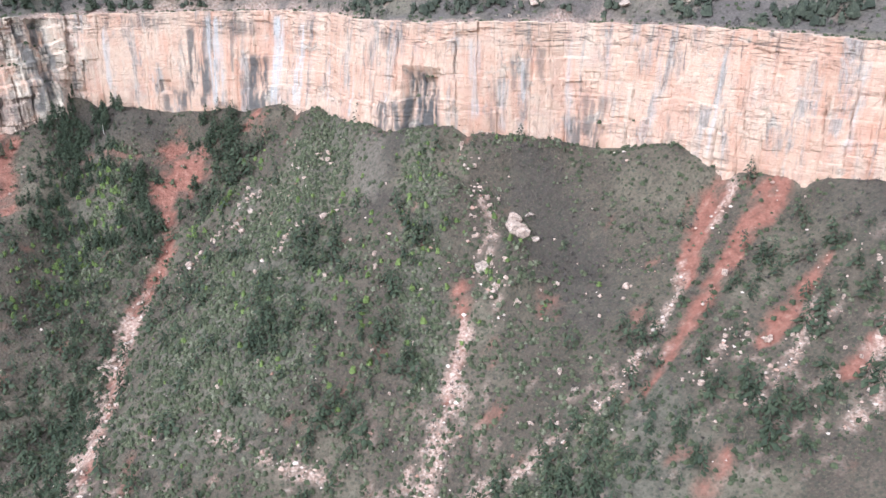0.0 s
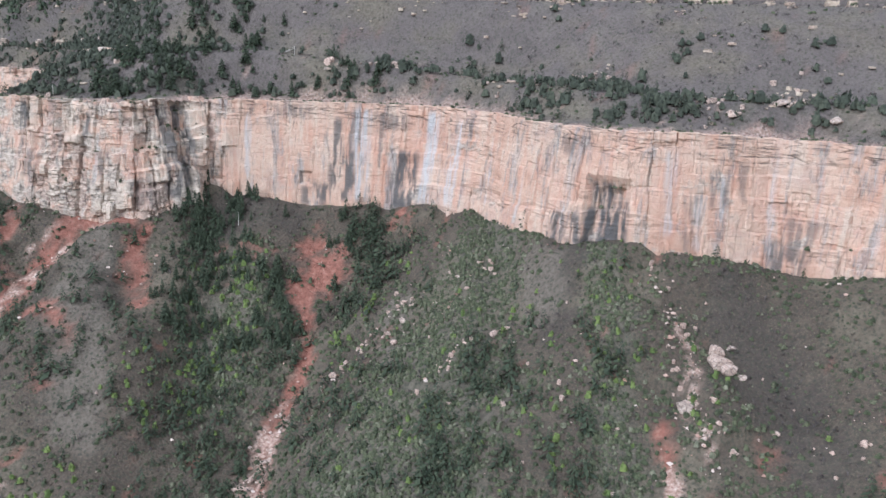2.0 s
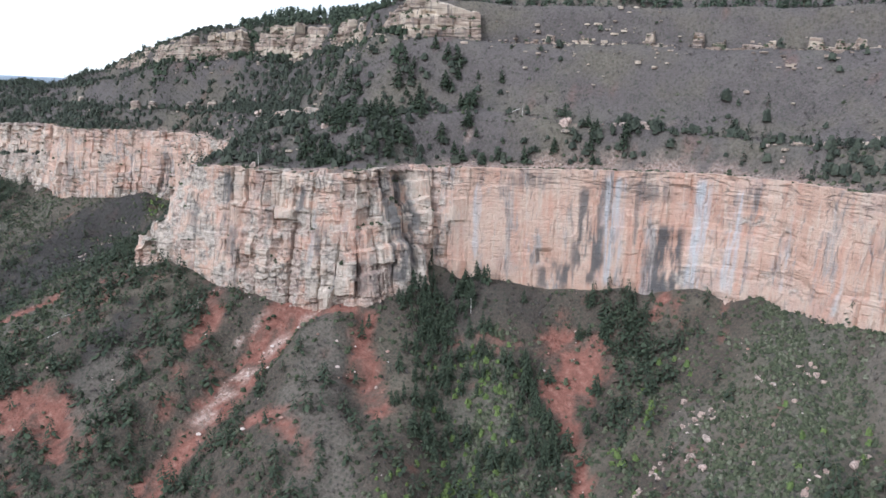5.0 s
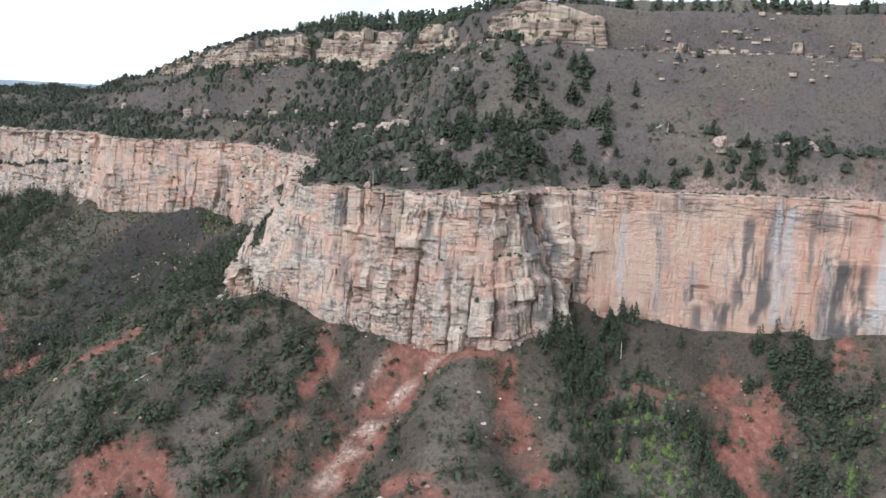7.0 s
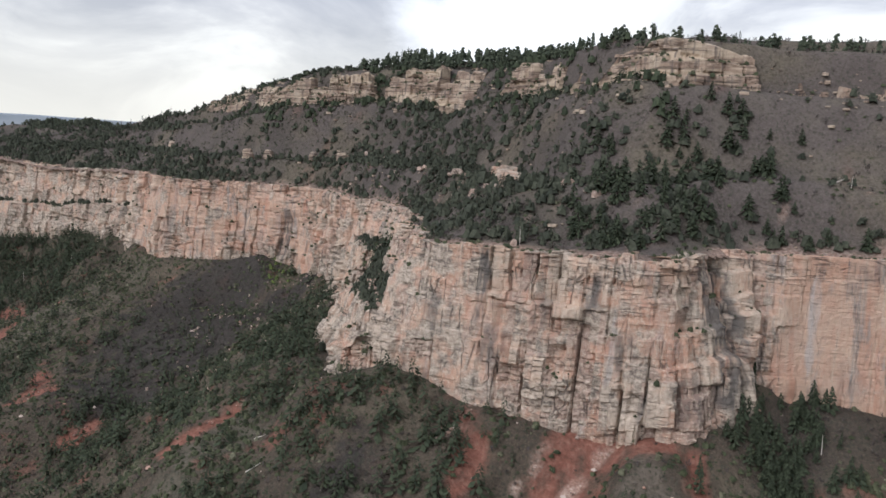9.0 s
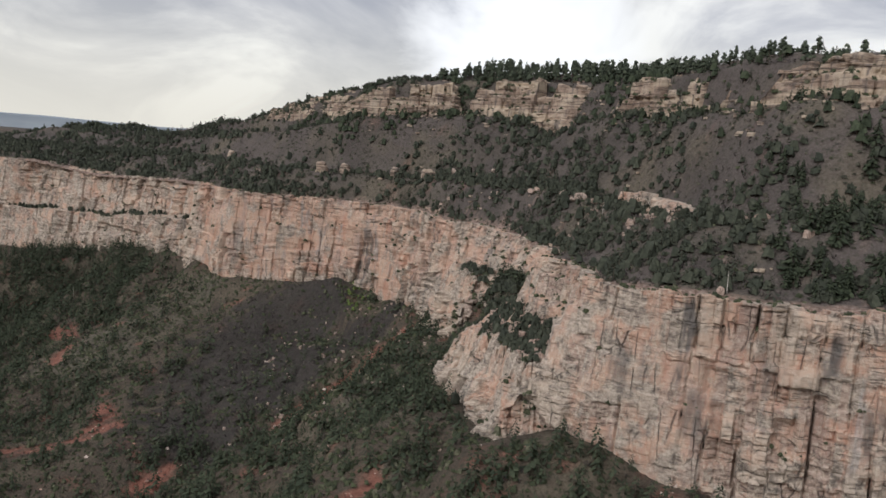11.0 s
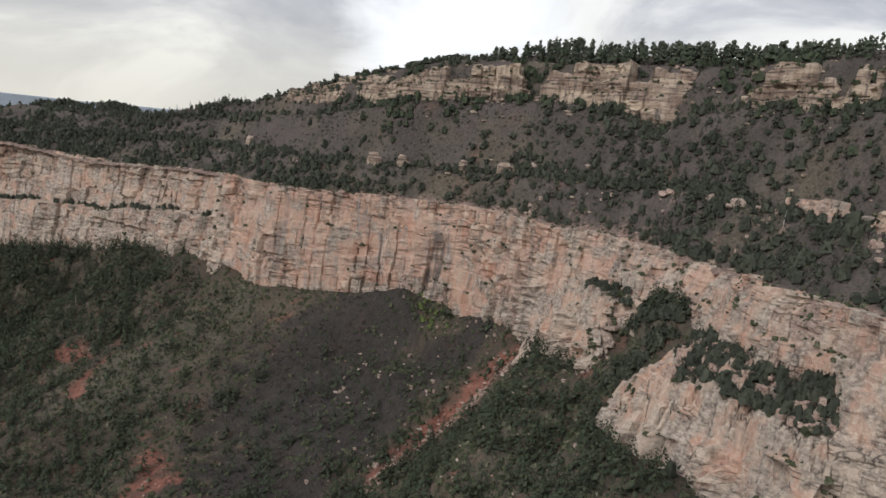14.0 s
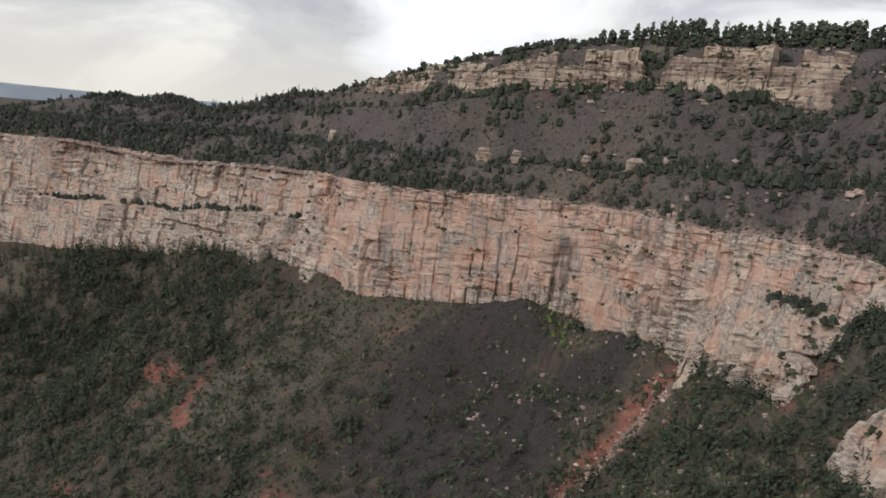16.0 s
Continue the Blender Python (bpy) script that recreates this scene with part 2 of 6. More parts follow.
def soil(name, brush, grass, grain=1.0):
    s = Shader(name, 0.97)
    base = s.ramp(s.noise(0.05, 5, 0.6), (0.34, brush), (0.52, tuple(v * 1.18 for v in brush)), (0.70, grass))
    base = s.mix(s.attr("green"), base, s.ramp(s.noise(0.22, 5, 0.65), (0.36, (0.080, 0.072, 0.055)), (0.62, (0.122, 0.108, 0.082))))
    base = s.mix(s.attr("brush"), base, s.ramp(s.noise(0.3, 5, 0.65), (0.35, (0.036, 0.031, 0.029)), (0.65, (0.056, 0.048, 0.045))))
    base = s.mix(s.calc("MULTIPLY", s.span(s.noise(0.022, 4, 0.6), 0.50, 0.64, 0.0, 0.7), s.span(s.attr("brush"), 0.1, 0.7, 1.0, 0.1)), base, s.ramp(s.noise(0.4, 4), (0.35, (0.115, 0.095, 0.068)), (0.65, (0.165, 0.140, 0.100))))
    base = s.mix(s.attr("dry"), base, s.ramp(s.noise(0.5, 5, 0.65), (0.35, (0.105, 0.088, 0.070)), (0.65, (0.165, 0.138, 0.110))))
    red = s.ramp(s.noise(0.35, 6, 0.65), (0.34, (0.165, 0.070, 0.050)), (0.54, (0.245, 0.108, 0.078)), (0.74, (0.33, 0.185, 0.138)))
    base = s.mix(s.attr("red"), base, red)
    pale = s.ramp(s.noise(0.8, 4, 0.7), (0.38, (0.24, 0.145, 0.11)), (0.52, (0.40, 0.275, 0.22)), (0.66, (0.55, 0.44, 0.37)))
    base = s.mix(s.attr("rubble"), base, pale)
    tuft = s.span(s.noise(1.3, 5, 0.7), 0.52, 0.66, 0.0, 0.75 * grain)
    tuft = s.calc("MULTIPLY", tuft, s.span(s.attr("brush"), 0.2, 0.8, 1.0, 0.35))
    base = s.mix(s.calc("MULTIPLY", tuft, s.span(s.attr("red"), 0.2, 0.8, 1.0, 0.3)), base, tuple(v * 1.4 for v in grass))
    shade = s.span(s.noise(0.75, 5, 0.7), 0.47, 0.36, 0.0, 0.75 * grain)
    base = s.mix(s.calc("MULTIPLY", shade, s.span(s.attr("red"), 0.2, 0.8, 1.0, 0.25)), base, (0.040, 0.044, 0.032))
    specks = s.span(s.voronoi(0.55, s.scaled(1, 1, 0.6)), 0.45, 0.15, 0.0, 0.55 * grain)
    base = s.mix(s.calc("MULTIPLY", specks, s.span(s.attr("red"), 0.2, 0.8, 1.0, 0.15)), base, (0.045, 0.046, 0.032))
    high = s.calc("ADD", s.noise(0.8, 6, 0.7), s.calc("MULTIPLY", s.voronoi(0.7), -0.6))
    return s.done(base, high, 0.9, 0.8)


def leaves(name, dark, light, warm=None):
    s = Shader(name, 0.85)
    c = s.ramp(s.island(), (0.0, dark), (0.75, light), (1.0, warm or light))
    c = s.mix(s.span(s.noise(0.9, 3), 0.4, 0.65, 0.0, 0.6), c, tuple(v * 0.55 for v in dark))
    return s.done(c)


def stone():
    s = Shader("fallen_limestone", 0.92)
    c = s.ramp(s.noise(0.9, 5, 0.65), (0.32, (0.19, 0.135, 0.11)), (0.50, (0.37, 0.29, 0.238)), (0.70, (0.52, 0.45, 0.385)))
    c = s.mix(s.calc("MULTIPLY", s.each(), 0.4), c, (0.50, 0.33, 0.255))
    c = s.mix(s.span(s.voronoi(0.5, None, "DISTANCE_TO_EDGE"), 0.05, 0.01, 0.0, 0.8), c, (0.09, 0.07, 0.06))
    c = s.mix(s.span(s.noise(1.3, 5, 0.7), 0.42, 0.34, 0.0, 0.8), c, (0.13, 0.11, 0.09))
    return s.done(c, s.noise(2.2, 6, 0.7), 0.8, 0.25)


def rubble():
    s = Shader("scree_stones", 0.93)
    c = s.ramp(s.island(), (0.0, (0.30, 0.165, 0.12)), (0.45, (0.42, 0.30, 0.24)), (1.0, (0.54, 0.45, 0.39)))
    return s.done(c, s.noise(3, 4), 0.5, 0.15)


def bark():
    s = Shader("bark", 0.9)
    return s.done(s.ramp(s.noise(3, 4), (0.35, (0.075, 0.058, 0.045)), (0.65, (0.15, 0.12, 0.095))), s.noise(8, 4), 0.5, 0.05)


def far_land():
    # distance haze is put into the base colour as pale blue-grey
    s = Shader("far_plain_hazed", 1.0)
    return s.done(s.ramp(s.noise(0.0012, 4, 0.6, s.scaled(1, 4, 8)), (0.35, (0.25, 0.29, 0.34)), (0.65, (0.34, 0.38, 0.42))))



def dead_wood():
    s = Shader("bleached_wood", 0.85)
    return s.done(s.ramp(s.noise(4, 4), (0.35, (0.38, 0.34, 0.30)), (0.65, (0.62, 0.57, 0.51))), s.noise(10, 3), 0.4, 0.03)


DEADWOOD = dead_wood()
WALL, UPPER = wall_rock(), upper_rock()
SOIL_LOW = soil("slope_soil", (0.068, 0.053, 0.041), (0.100, 0.082, 0.059))
SOIL_HIGH = soil("bench_soil", (0.096, 0.080, 0.073), (0.129, 0.110, 0.094), 0.75)
FIR = leaves("fir_needles", (0.033, 0.043, 0.027), (0.062, 0.076, 0.044))
PINYON = leaves("pinyon_needles", (0.038, 0.044, 0.032), (0.072, 0.079, 0.055))
PINE = leaves("pine_needles", (0.042, 0.053, 0.036), (0.078, 0.092, 0.060))
JUNIPER = leaves("juniper_green", (0.040, 0.048, 0.026), (0.080, 0.090, 0.048), (0.145, 0.138, 0.092))
SPRING = leaves("spring_leaves", (0.088, 0.122, 0.038), (0.150, 0.190, 0.058))
SAGE = leaves("grey_green_shrub", (0.054, 0.061, 0.035), (0.104, 0.110, 0.062), (0.18, 0.174, 0.120))
SCRUB = leaves("olive_scrub", (0.050, 0.050, 0.036), (0.088, 0.082, 0.060), (0.12, 0.108, 0.084))
TWIGS = leaves("bare_twigs", (0.056, 0.047, 0.046), (0.100, 0.084, 0.080), (0.135, 0.110, 0.090))
STONE, SCREE, BARK, FAR = stone(), rubble(), bark(), far_land()
# ---- land: noise and the plan of cliffs, ridges and gullies ----
def lattice(i, j, k, seed):
    h = (i * 374761393 + j * 668265263 + k * 2147483647 + seed * 974711) & 0xFFFFFFFF
    h = ((h ^ (h >> 13)) * 1274126177) & 0xFFFFFFFF
    h = ((h ^ (h >> 16)) * 2246822519) & 0xFFFFFFFF
    return ((h ^ (h >> 15)) & 0xFFFFFF) / float(0xFFFFFF)


def vnoise(x, y, z=0.0, seed=0):
    """Smooth noise from -1 to 1 on arrays."""
    x, y, z = np.broadcast_arrays(np.asarray(x, float), np.asarray(y, float), np.asarray(z, float))
    i, j, k = (np.floor(a).astype(np.int64) for a in (x, y, z))
    u, v, w = x - i, y - j, z - k
    u, v, w = (a * a * (3 - 2 * a) for a in (u, v, w))
    out = 0.0
    for a in (0, 1):
        for b in (0, 1):
            for c in (0, 1):
                out = out + lattice(i + a, j + b, k + c, seed) * (u if a else 1 - u) * (v if b else 1 - v) * (w if c else 1 - w)
    return out * 2 - 1


def fbm(x, y, z=0.0, octaves=4, seed=0, gain=0.5):
    out, amp, tot = 0.0, 1.0, 0.0
    for o in range(octaves):
        f = 2.03 ** o
        out = out + amp * vnoise(np.asarray(x) * f, np.asarray(y) * f, np.asarray(z) * f, seed + 17 * o)
        tot, amp = tot + amp, amp * gain
    return out / tot


def cells(x, y, seed=0):
    """Jittered cells on arrays: a random number of the nearest cell, the distance to its border and the height on its tilted facet."""
    i, j = np.floor(x).astype(np.int64), np.floor(y).astype(np.int64)
    d1, d2, who, tilt = np.full(np.shape(x), 9.0), np.full(np.shape(x), 9.0), np.zeros(np.shape(x)), np.zeros(np.shape(x))
    for a in (-1, 0, 1):
        for b in (-1, 0, 1):
            px = i + a + 0.1 + 0.8 * lattice(i + a, j + b, 1, seed)
            py = j + b + 0.1 + 0.8 * lattice(i + a, j + b, 2, seed)
            d = np.hypot(px - x, py - y)
            near = d < d1
            d2 = np.where(near, d1, np.minimum(d2, d))
            who = np.where(near, lattice(i + a, j + b, 3, seed), who)
            tilt = np.where(near, (lattice(i + a, j + b, 4, seed) - 0.5) * (x - px) + (lattice(i + a, j + b, 5, seed) - 0.5) * (y - py), tilt)
            d1 = np.where(near, d, d1)
    return who, d2 - d1, tilt


def split(x, key, seed=0):
    """Uneven pieces along x, its own row of them for each whole number key: the piece's number, a random number of it, the distance to its end and the place in it."""
    i = np.floor(x).astype(np.int64)
    d1, d2, who, at = np.full(np.shape(x), 9.0), np.full(np.shape(x), 9.0), np.zeros(np.shape(x), np.int64), np.zeros(np.shape(x))
    for a in (-1, 0, 1):
        p = i + a + 0.12 + 0.76 * lattice(i + a, key, 1, seed)
        d = np.abs(p - x)
        near = d < d1
        d2 = np.where(near, d1, np.minimum(d2, d))
        who, at = np.where(near, i + a, who), np.where(near, x - p, at)
        d1 = np.where(near, d, d1)
    return who, lattice(who, key, 2, seed), d2 - d1, at


def along(line, X, Y):
    """Distance to a line of (x, y, value), the value there, the side (+ is the open side, left of its course) and the part of its length."""
    best, val, side, part_of = np.full(X.shape, 1e18), np.zeros(X.shape), np.ones(X.shape), np.zeros(X.shape)
    total = sum(math.hypot(b[0] - a[0], b[1] - a[1]) for a, b in zip(line, line[1:]))
    run = 0.0
    for a, b in zip(line, line[1:]):
        vx, vy = b[0] - a[0], b[1] - a[1]
        n2 = vx * vx + vy * vy
        s = np.clip(((X - a[0]) * vx + (Y - a[1]) * vy) / n2, 0, 1)
        dx, dy = X - a[0] - s * vx, Y - a[1] - s * vy
        d = dx * dx + dy * dy
        near = d < best
        best = np.where(near, d, best)
        val = np.where(near, a[2] + s * (b[2] - a[2]), val)
        side = np.where(near, np.sign(vx * dy - vy * dx), side)
        part_of = np.where(near, (run + s * math.sqrt(n2)) / total, part_of)
        run += math.sqrt(n2)
    return np.sqrt(best), val, side, part_of


def blend(lines, X, Y, power=1.25, soft=3.0):
    top, tot = 0.0, 0.0
    for line in lines:
        d, z, _, _ = along(line, X, Y)
        w = 1.0 / (d * d + soft) ** power
        top, tot = top + w * z, tot + w
    return top / tot


# foot of the wall, from the east end to the west (x, y, z)
FOOT = [(420, 60, 205), (260, 210, 214), (160, 298, 215), (132, 321, 211), (116, 335, 208), (98, 350, 216), (78, 367, 209), (55, 379, 209),
        (26, 376, 214), (12, 374, 217), (0, 374, 219), (-24, 384, 213), (-46, 412, 212), (-66, 441, 214), (-90, 455, 213), (-110, 461, 208), (-156, 466, 206),
        (-190, 466, 208), (-208, 462, 215), (-222, 447, 205), (-235, 435, 200), (-274, 444, 198), (-301, 450, 202), (-333, 456, 208), (-353, 453, 203)]
FOOT_WEST = [(-353, 453, 203), (-366, 480, 199), (-376, 510, 196), (-389, 548, 194), (-386, 562, 196), (-372, 568, 205), (-362, 570, 216), (-354, 576, 226),
             (-352, 588, 230), (-359, 600, 230), (-366, 601, 223), (-375, 596, 210), (-385, 594, 201), (-393, 604, 200), (-400, 630, 196),
             (-405, 657, 194), (-412, 670, 198), (-446, 713, 196), (-468, 716, 203), (-498, 720, 196), (-552, 729, 192), (-586, 760, 199),
             (-629, 795, 193), (-650, 811, 194), (-706, 840, 181), (-797, 877, 169), (-1000, 930, 160), (-1500, 1000, 150)]
# ridges and gullies of the slope below the wall
SLOPE = {
    "hump": [(-62, 436, 213), (-60, 410, 203), (-58, 380, 192), (-58, 356, 180), (-62, 332, 166), (-80, 306, 149), (-92, 280, 130), (-100, 240, 105)],
    "hump_west": [(-82, 438, 205), (-89, 432, 197), (-100, 424, 185), (-109, 414, 176), (-113, 402, 170), (-117, 388, 162), (-123, 370, 151), (-133, 348, 137)],
    "gully_bank": [(-122, 432, 184), (-124, 415, 168), (-127, 400, 160)],
    "hump_face": [(-92, 400, 182), (-95, 384, 173), (-102, 366, 160)],
    "boulders": [(10, 369, 213), (5, 355, 199), (22, 334, 182), (44, 310, 168), (40, 280, 150)],
    "gully_mid": [(10, 318, 168), (4, 305, 160), (0, 280, 143), (-6, 258, 128), (-14, 238, 112), (-20, 200, 98)],
    "gully_west": [(-110, 458, 206), (-140, 439, 185), (-142, 424, 176), (-139, 395, 158), (-140, 372, 145), (-141, 351, 133), (-150, 325, 118), (-160, 300, 104), (-170, 250, 92)],
    "inner_west": [(-192, 462, 206), (-197, 433, 187), (-190, 400, 167), (-181, 378, 152), (-172, 345, 134), (-165, 315, 115)],
    "spur": [(-234, 433, 199), (-222, 419, 188), (-209, 408, 182), (-222, 374, 166), (-225, 345, 150), (-222, 310, 126), (-220, 270, 104)],
    "spur_crest": [(-240, 428, 198), (-248, 415, 195), (-238, 395, 182), (-222, 374, 166)],
    "red_slide": [(-252, 436, 196), (-263, 417, 181), (-275, 405, 172), (-279, 390, 162), (-292, 362, 143), (-300, 330, 122), (-305, 280, 100)],
    "under_butt": [(-309, 440, 198), (-313, 420, 189), (-318, 398, 173), (-330, 370, 152), (-335, 330, 128)],
    "crest_west": [(-366, 470, 196), (-376, 445, 186), (-372, 412, 178), (-385, 385, 162), (-400, 350, 138), (-410, 300, 110)],
    "gully_east": [(112, 330, 202), (77, 289, 168), (60, 270, 154), (40, 252, 140), (15, 236, 122), (-20, 215, 102)],
    "rib_east": [(140, 316, 208), (120, 290, 188), (100, 262, 168), (78, 240, 152), (50, 215, 132)],
    "rib_far_east": [(200, 255, 200), (165, 235, 182), (130, 210, 160), (90, 185, 135)],
    "red_gully": [(-404, 655, 194), (-410, 646, 187), (-420, 634, 176), (-434, 620, 163), (-460, 592, 149), (-490, 555, 130), (-520, 500, 104)],
    "below_point": [(-392, 552, 190), (-405, 540, 180), (-420, 522, 166), (-440, 512, 157), (-456, 480, 130), (-470, 440, 108)],
    "bowl": [(-442, 705, 194), (-440, 657, 177), (-483, 675, 170), (-500, 640, 160), (-520, 600, 140)],
    "crest_far": [(-566, 738, 194), (-574, 706, 180), (-586, 680, 169), (-604, 655, 157), (-628, 625, 141), (-660, 590, 118)],
    "bowl_edge": [(-556, 690, 171), (-562, 660, 160), (-575, 625, 147), (-590, 590, 128)],
    "valley_head": [(-596, 752, 186), (-611, 712, 161), (-640, 676, 142), (-675, 630, 116)],
    "valley_far": [(-640, 775, 180), (-655, 735, 160), (-680, 690, 136)],
    "valley": [(-700, 800, 150), (-728, 760, 122), (-740, 700, 98), (-740, 600, 84)],
}
FLOOR = [[(600, -100, 90), (200, 120, 92), (0, 130, 86), (-200, 190, 82), (-400, 260, 80), (-560, 400, 78), (-760, 480, 74), (-1300, 500, 70)],
         [(900, -1200, 60), (-2200, -300, 60)]]
# edge of the wall top and the land above it
RIM = [(420, 75, 262), (262, 222, 262), (165, 305, 262), (136, 331, 263), (105, 357, 263), (64, 392, 261), (38, 392, 262), (10, 383, 262), (-23, 396, 261),
       (-40, 412, 260), (-60, 452, 260), (-98, 470, 260), (-160, 477, 258), (-206, 477, 257), (-226, 456, 257), (-240, 447, 256), (-275, 456, 254),
       (-301, 461, 254), (-322, 468, 253), (-330, 482, 252), (-326, 500, 252), (-338, 520, 251), (-342, 541, 251), (-340, 556, 251), (-338, 573, 248), (-341, 588, 247), (-348, 603, 247), (-356, 618, 248.5),
       (-371, 650, 249.5), (-396, 672, 249), (-424, 712, 249), (-445, 724, 250), (-500, 731, 249), (-548, 738, 248), (-586, 772, 248), (-622, 806, 247),
       (-665, 836, 244), (-720, 858, 241), (-800, 889, 246), (-1000, 940, 240), (-1500, 1010, 235)]
UPLAND = [
    RIM,
    [(300, 330, 276), (180, 390, 280), (55, 405, 274), (-20, 440, 274), (-70, 478, 274), (-113, 488, 277), (-150, 492, 278), (-181, 504, 282), (-232, 500, 279),
     (-288, 515, 271), (-296, 575, 267), (-312, 614, 268), (-342, 641, 273), (-380, 690, 270), (-424, 735, 268), (-482, 754, 266), (-540, 790, 264), (-598, 846, 262), (-750, 930, 258), (-1000, 1010, 255)],
    [(320, 430, 318), (100, 500, 316), (0, 520, 315), (-104, 544, 315), (-179, 548, 315), (-230, 548, 318), (-262, 590, 312), (-290, 640, 310), (-310, 678, 312),
     (-330, 700, 308), (-344, 710, 296), (-362, 748, 308), (-400, 788, 309), (-423, 790, 311), (-478, 794, 305), (-540, 840, 292), (-640, 920, 282), (-800, 1000, 268)],
    [(320, 450, 340), (100, 520, 339), (-104, 562, 337), (-179, 566, 338), (-232, 566, 340), (-262, 610, 338), (-292, 680, 336), (-305, 719, 336),
     (-340, 768, 337), (-358, 770, 337), (-416, 822, 337), (-470, 830, 334), (-520, 862, 323), (-560, 886, 312), (-600, 915, 301), (-700, 980, 284), (-748, 1014, 265), (-800, 1044, 276), (-836, 1064, 262), (-864, 1080, 274), (-910, 1096, 257), (-960, 1112, 255)],
    [(320, 520, 347), (0, 580, 346), (-150, 600, 346), (-248, 605, 344), (-278, 680, 341), (-300, 735, 341), (-330, 775, 343), (-352, 790, 345), (-400, 834, 346), (-424, 850, 342), (-400, 950, 336), (-380, 1200, 330)],
    [(400, 1500, 335), (-300, 1600, 330)],
    [(-560, 1000, 296), (-620, 1080, 272), (-800, 1180, 235), (-1200, 1300, 200)],
    [(-700, 1500, 150), (-1500, 1500, 120), (-3500, 1200, 100)],
    [(-3500, 3000, 120), (-200, 3500, 200), (2500, 3500, 250)],
    [(-786, 1037, 280), (-800, 1046, 285), (-814, 1052, 280)],
    [(-854, 1076, 278), (-864, 1082, 283), (-874, 1088, 278)],
    [(-1000, 1140, 256), (-1100, 1180, 252)],
]


def low_ground(X, Y):
    z = blend([FOOT, FOOT_WEST, *SLOPE.values(), *FLOOR], X, Y)
    return z + 2.0 * fbm(X / 20, Y / 20, 0, 4, 5) + 0.55 * fbm(X / 5, Y / 5, 0, 3, 9)


def high_ground(X, Y):
    z = blend(UPLAND, X, Y, 1.2, 6.0)
    rise = np.clip((along(RIM, X, Y)[0] - 6) / 25, 0.1, 1)
    return z + rise * (2.2 * fbm(X / 26, Y / 26, 0, 4, 31) + 0.5 * fbm(X / 5, Y / 5, 0, 3, 37))


# low point of rock that juts west below the wall
POINT = [(-322, 466, 224), (-338, 461, 219), (-352, 459, 216), (-358, 480, 215), (-367, 509, 214), (-379, 536, 212), (-384, 548, 211), (-380, 558, 213), (-366, 563, 220), (-350, 565, 226), (-340, 566, 230)]
SHELF = [POINT, [(-320, 470, 231), (-335, 482, 230), (-334, 500, 231), (-346, 522, 230), (-350, 541, 229), (-346, 560, 230)], [(-344, 470, 224), (-350, 495, 222), (-362, 525, 219), (-372, 545, 216)]]
KNOLL = [(-350, 614, 231), (-360, 606, 229), (-374, 600, 227), (-386, 600, 224), (-394, 612, 223), (-400, 632, 223), (-405, 650, 220), (-408, 664, 214)]
SHELF_2 = [KNOLL, [(-356, 616, 230), (-379, 642, 228), (-402, 664, 222)], [(-370, 610, 229), (-382, 620, 229), (-392, 640, 228)]]

# ---- mesh helpers ----
def mesh_from(name, verts, polys, mats, which=None, smooth=False, attrs=None):
    """A mesh from arrays; polys has 3 or 4 columns."""
    me = bpy.data.meshes.new(name)
    n, k = polys.shape
    me.vertices.add(len(verts))
    me.vertices.foreach_set("co", np.asarray(verts, np.float32).ravel())
    me.loops.add(n * k)
    me.loops.foreach_set("vertex_index", polys.astype(np.int32).ravel())
    me.polygons.add(n)
    me.polygons.foreach_set("loop_start", np.arange(0, n * k, k, dtype=np.int32))
    me.polygons.foreach_set("loop_total", np.full(n, k, np.int32))
    for m in mats:
        me.materials.append(m)
    if which is not None:
        me.polygons.foreach_set("material_index", np.asarray(which, np.int32))
    me.polygons.foreach_set("use_smooth", np.full(n, smooth))
    for key, values in (attrs or {}).items():
        me.attributes.new(key, "FLOAT", "POINT").data.foreach_set("value", np.asarray(values, np.float32).ravel())
    me.update(calc_edges=True)
    me.validate()
    return me


def structure(name, me, label, category):
    return tagged(new(name, me), label, category, kind="structure")


def grid_faces(nu, nv):
    a = (np.arange(nu - 1)[:, None] * nv + np.arange(nv - 1)[None, :]).ravel()
    return np.stack([a, a + 1, a + nv + 1, a + nv], 1)


def used_only(verts, polys, attrs):
    keep, inv = np.unique(polys, return_inverse=True)
    return verts[keep], inv.reshape(polys.shape), {k: v[keep] for k, v in attrs.items()}


def smoothstep(a, b, x):
    s = np.clip((x - a) / (b - a), 0, 1)
    return s * s * (3 - 2 * s)


# ---- rock walls ----
PERCHES, BRINK, TERRACES = [], [], []


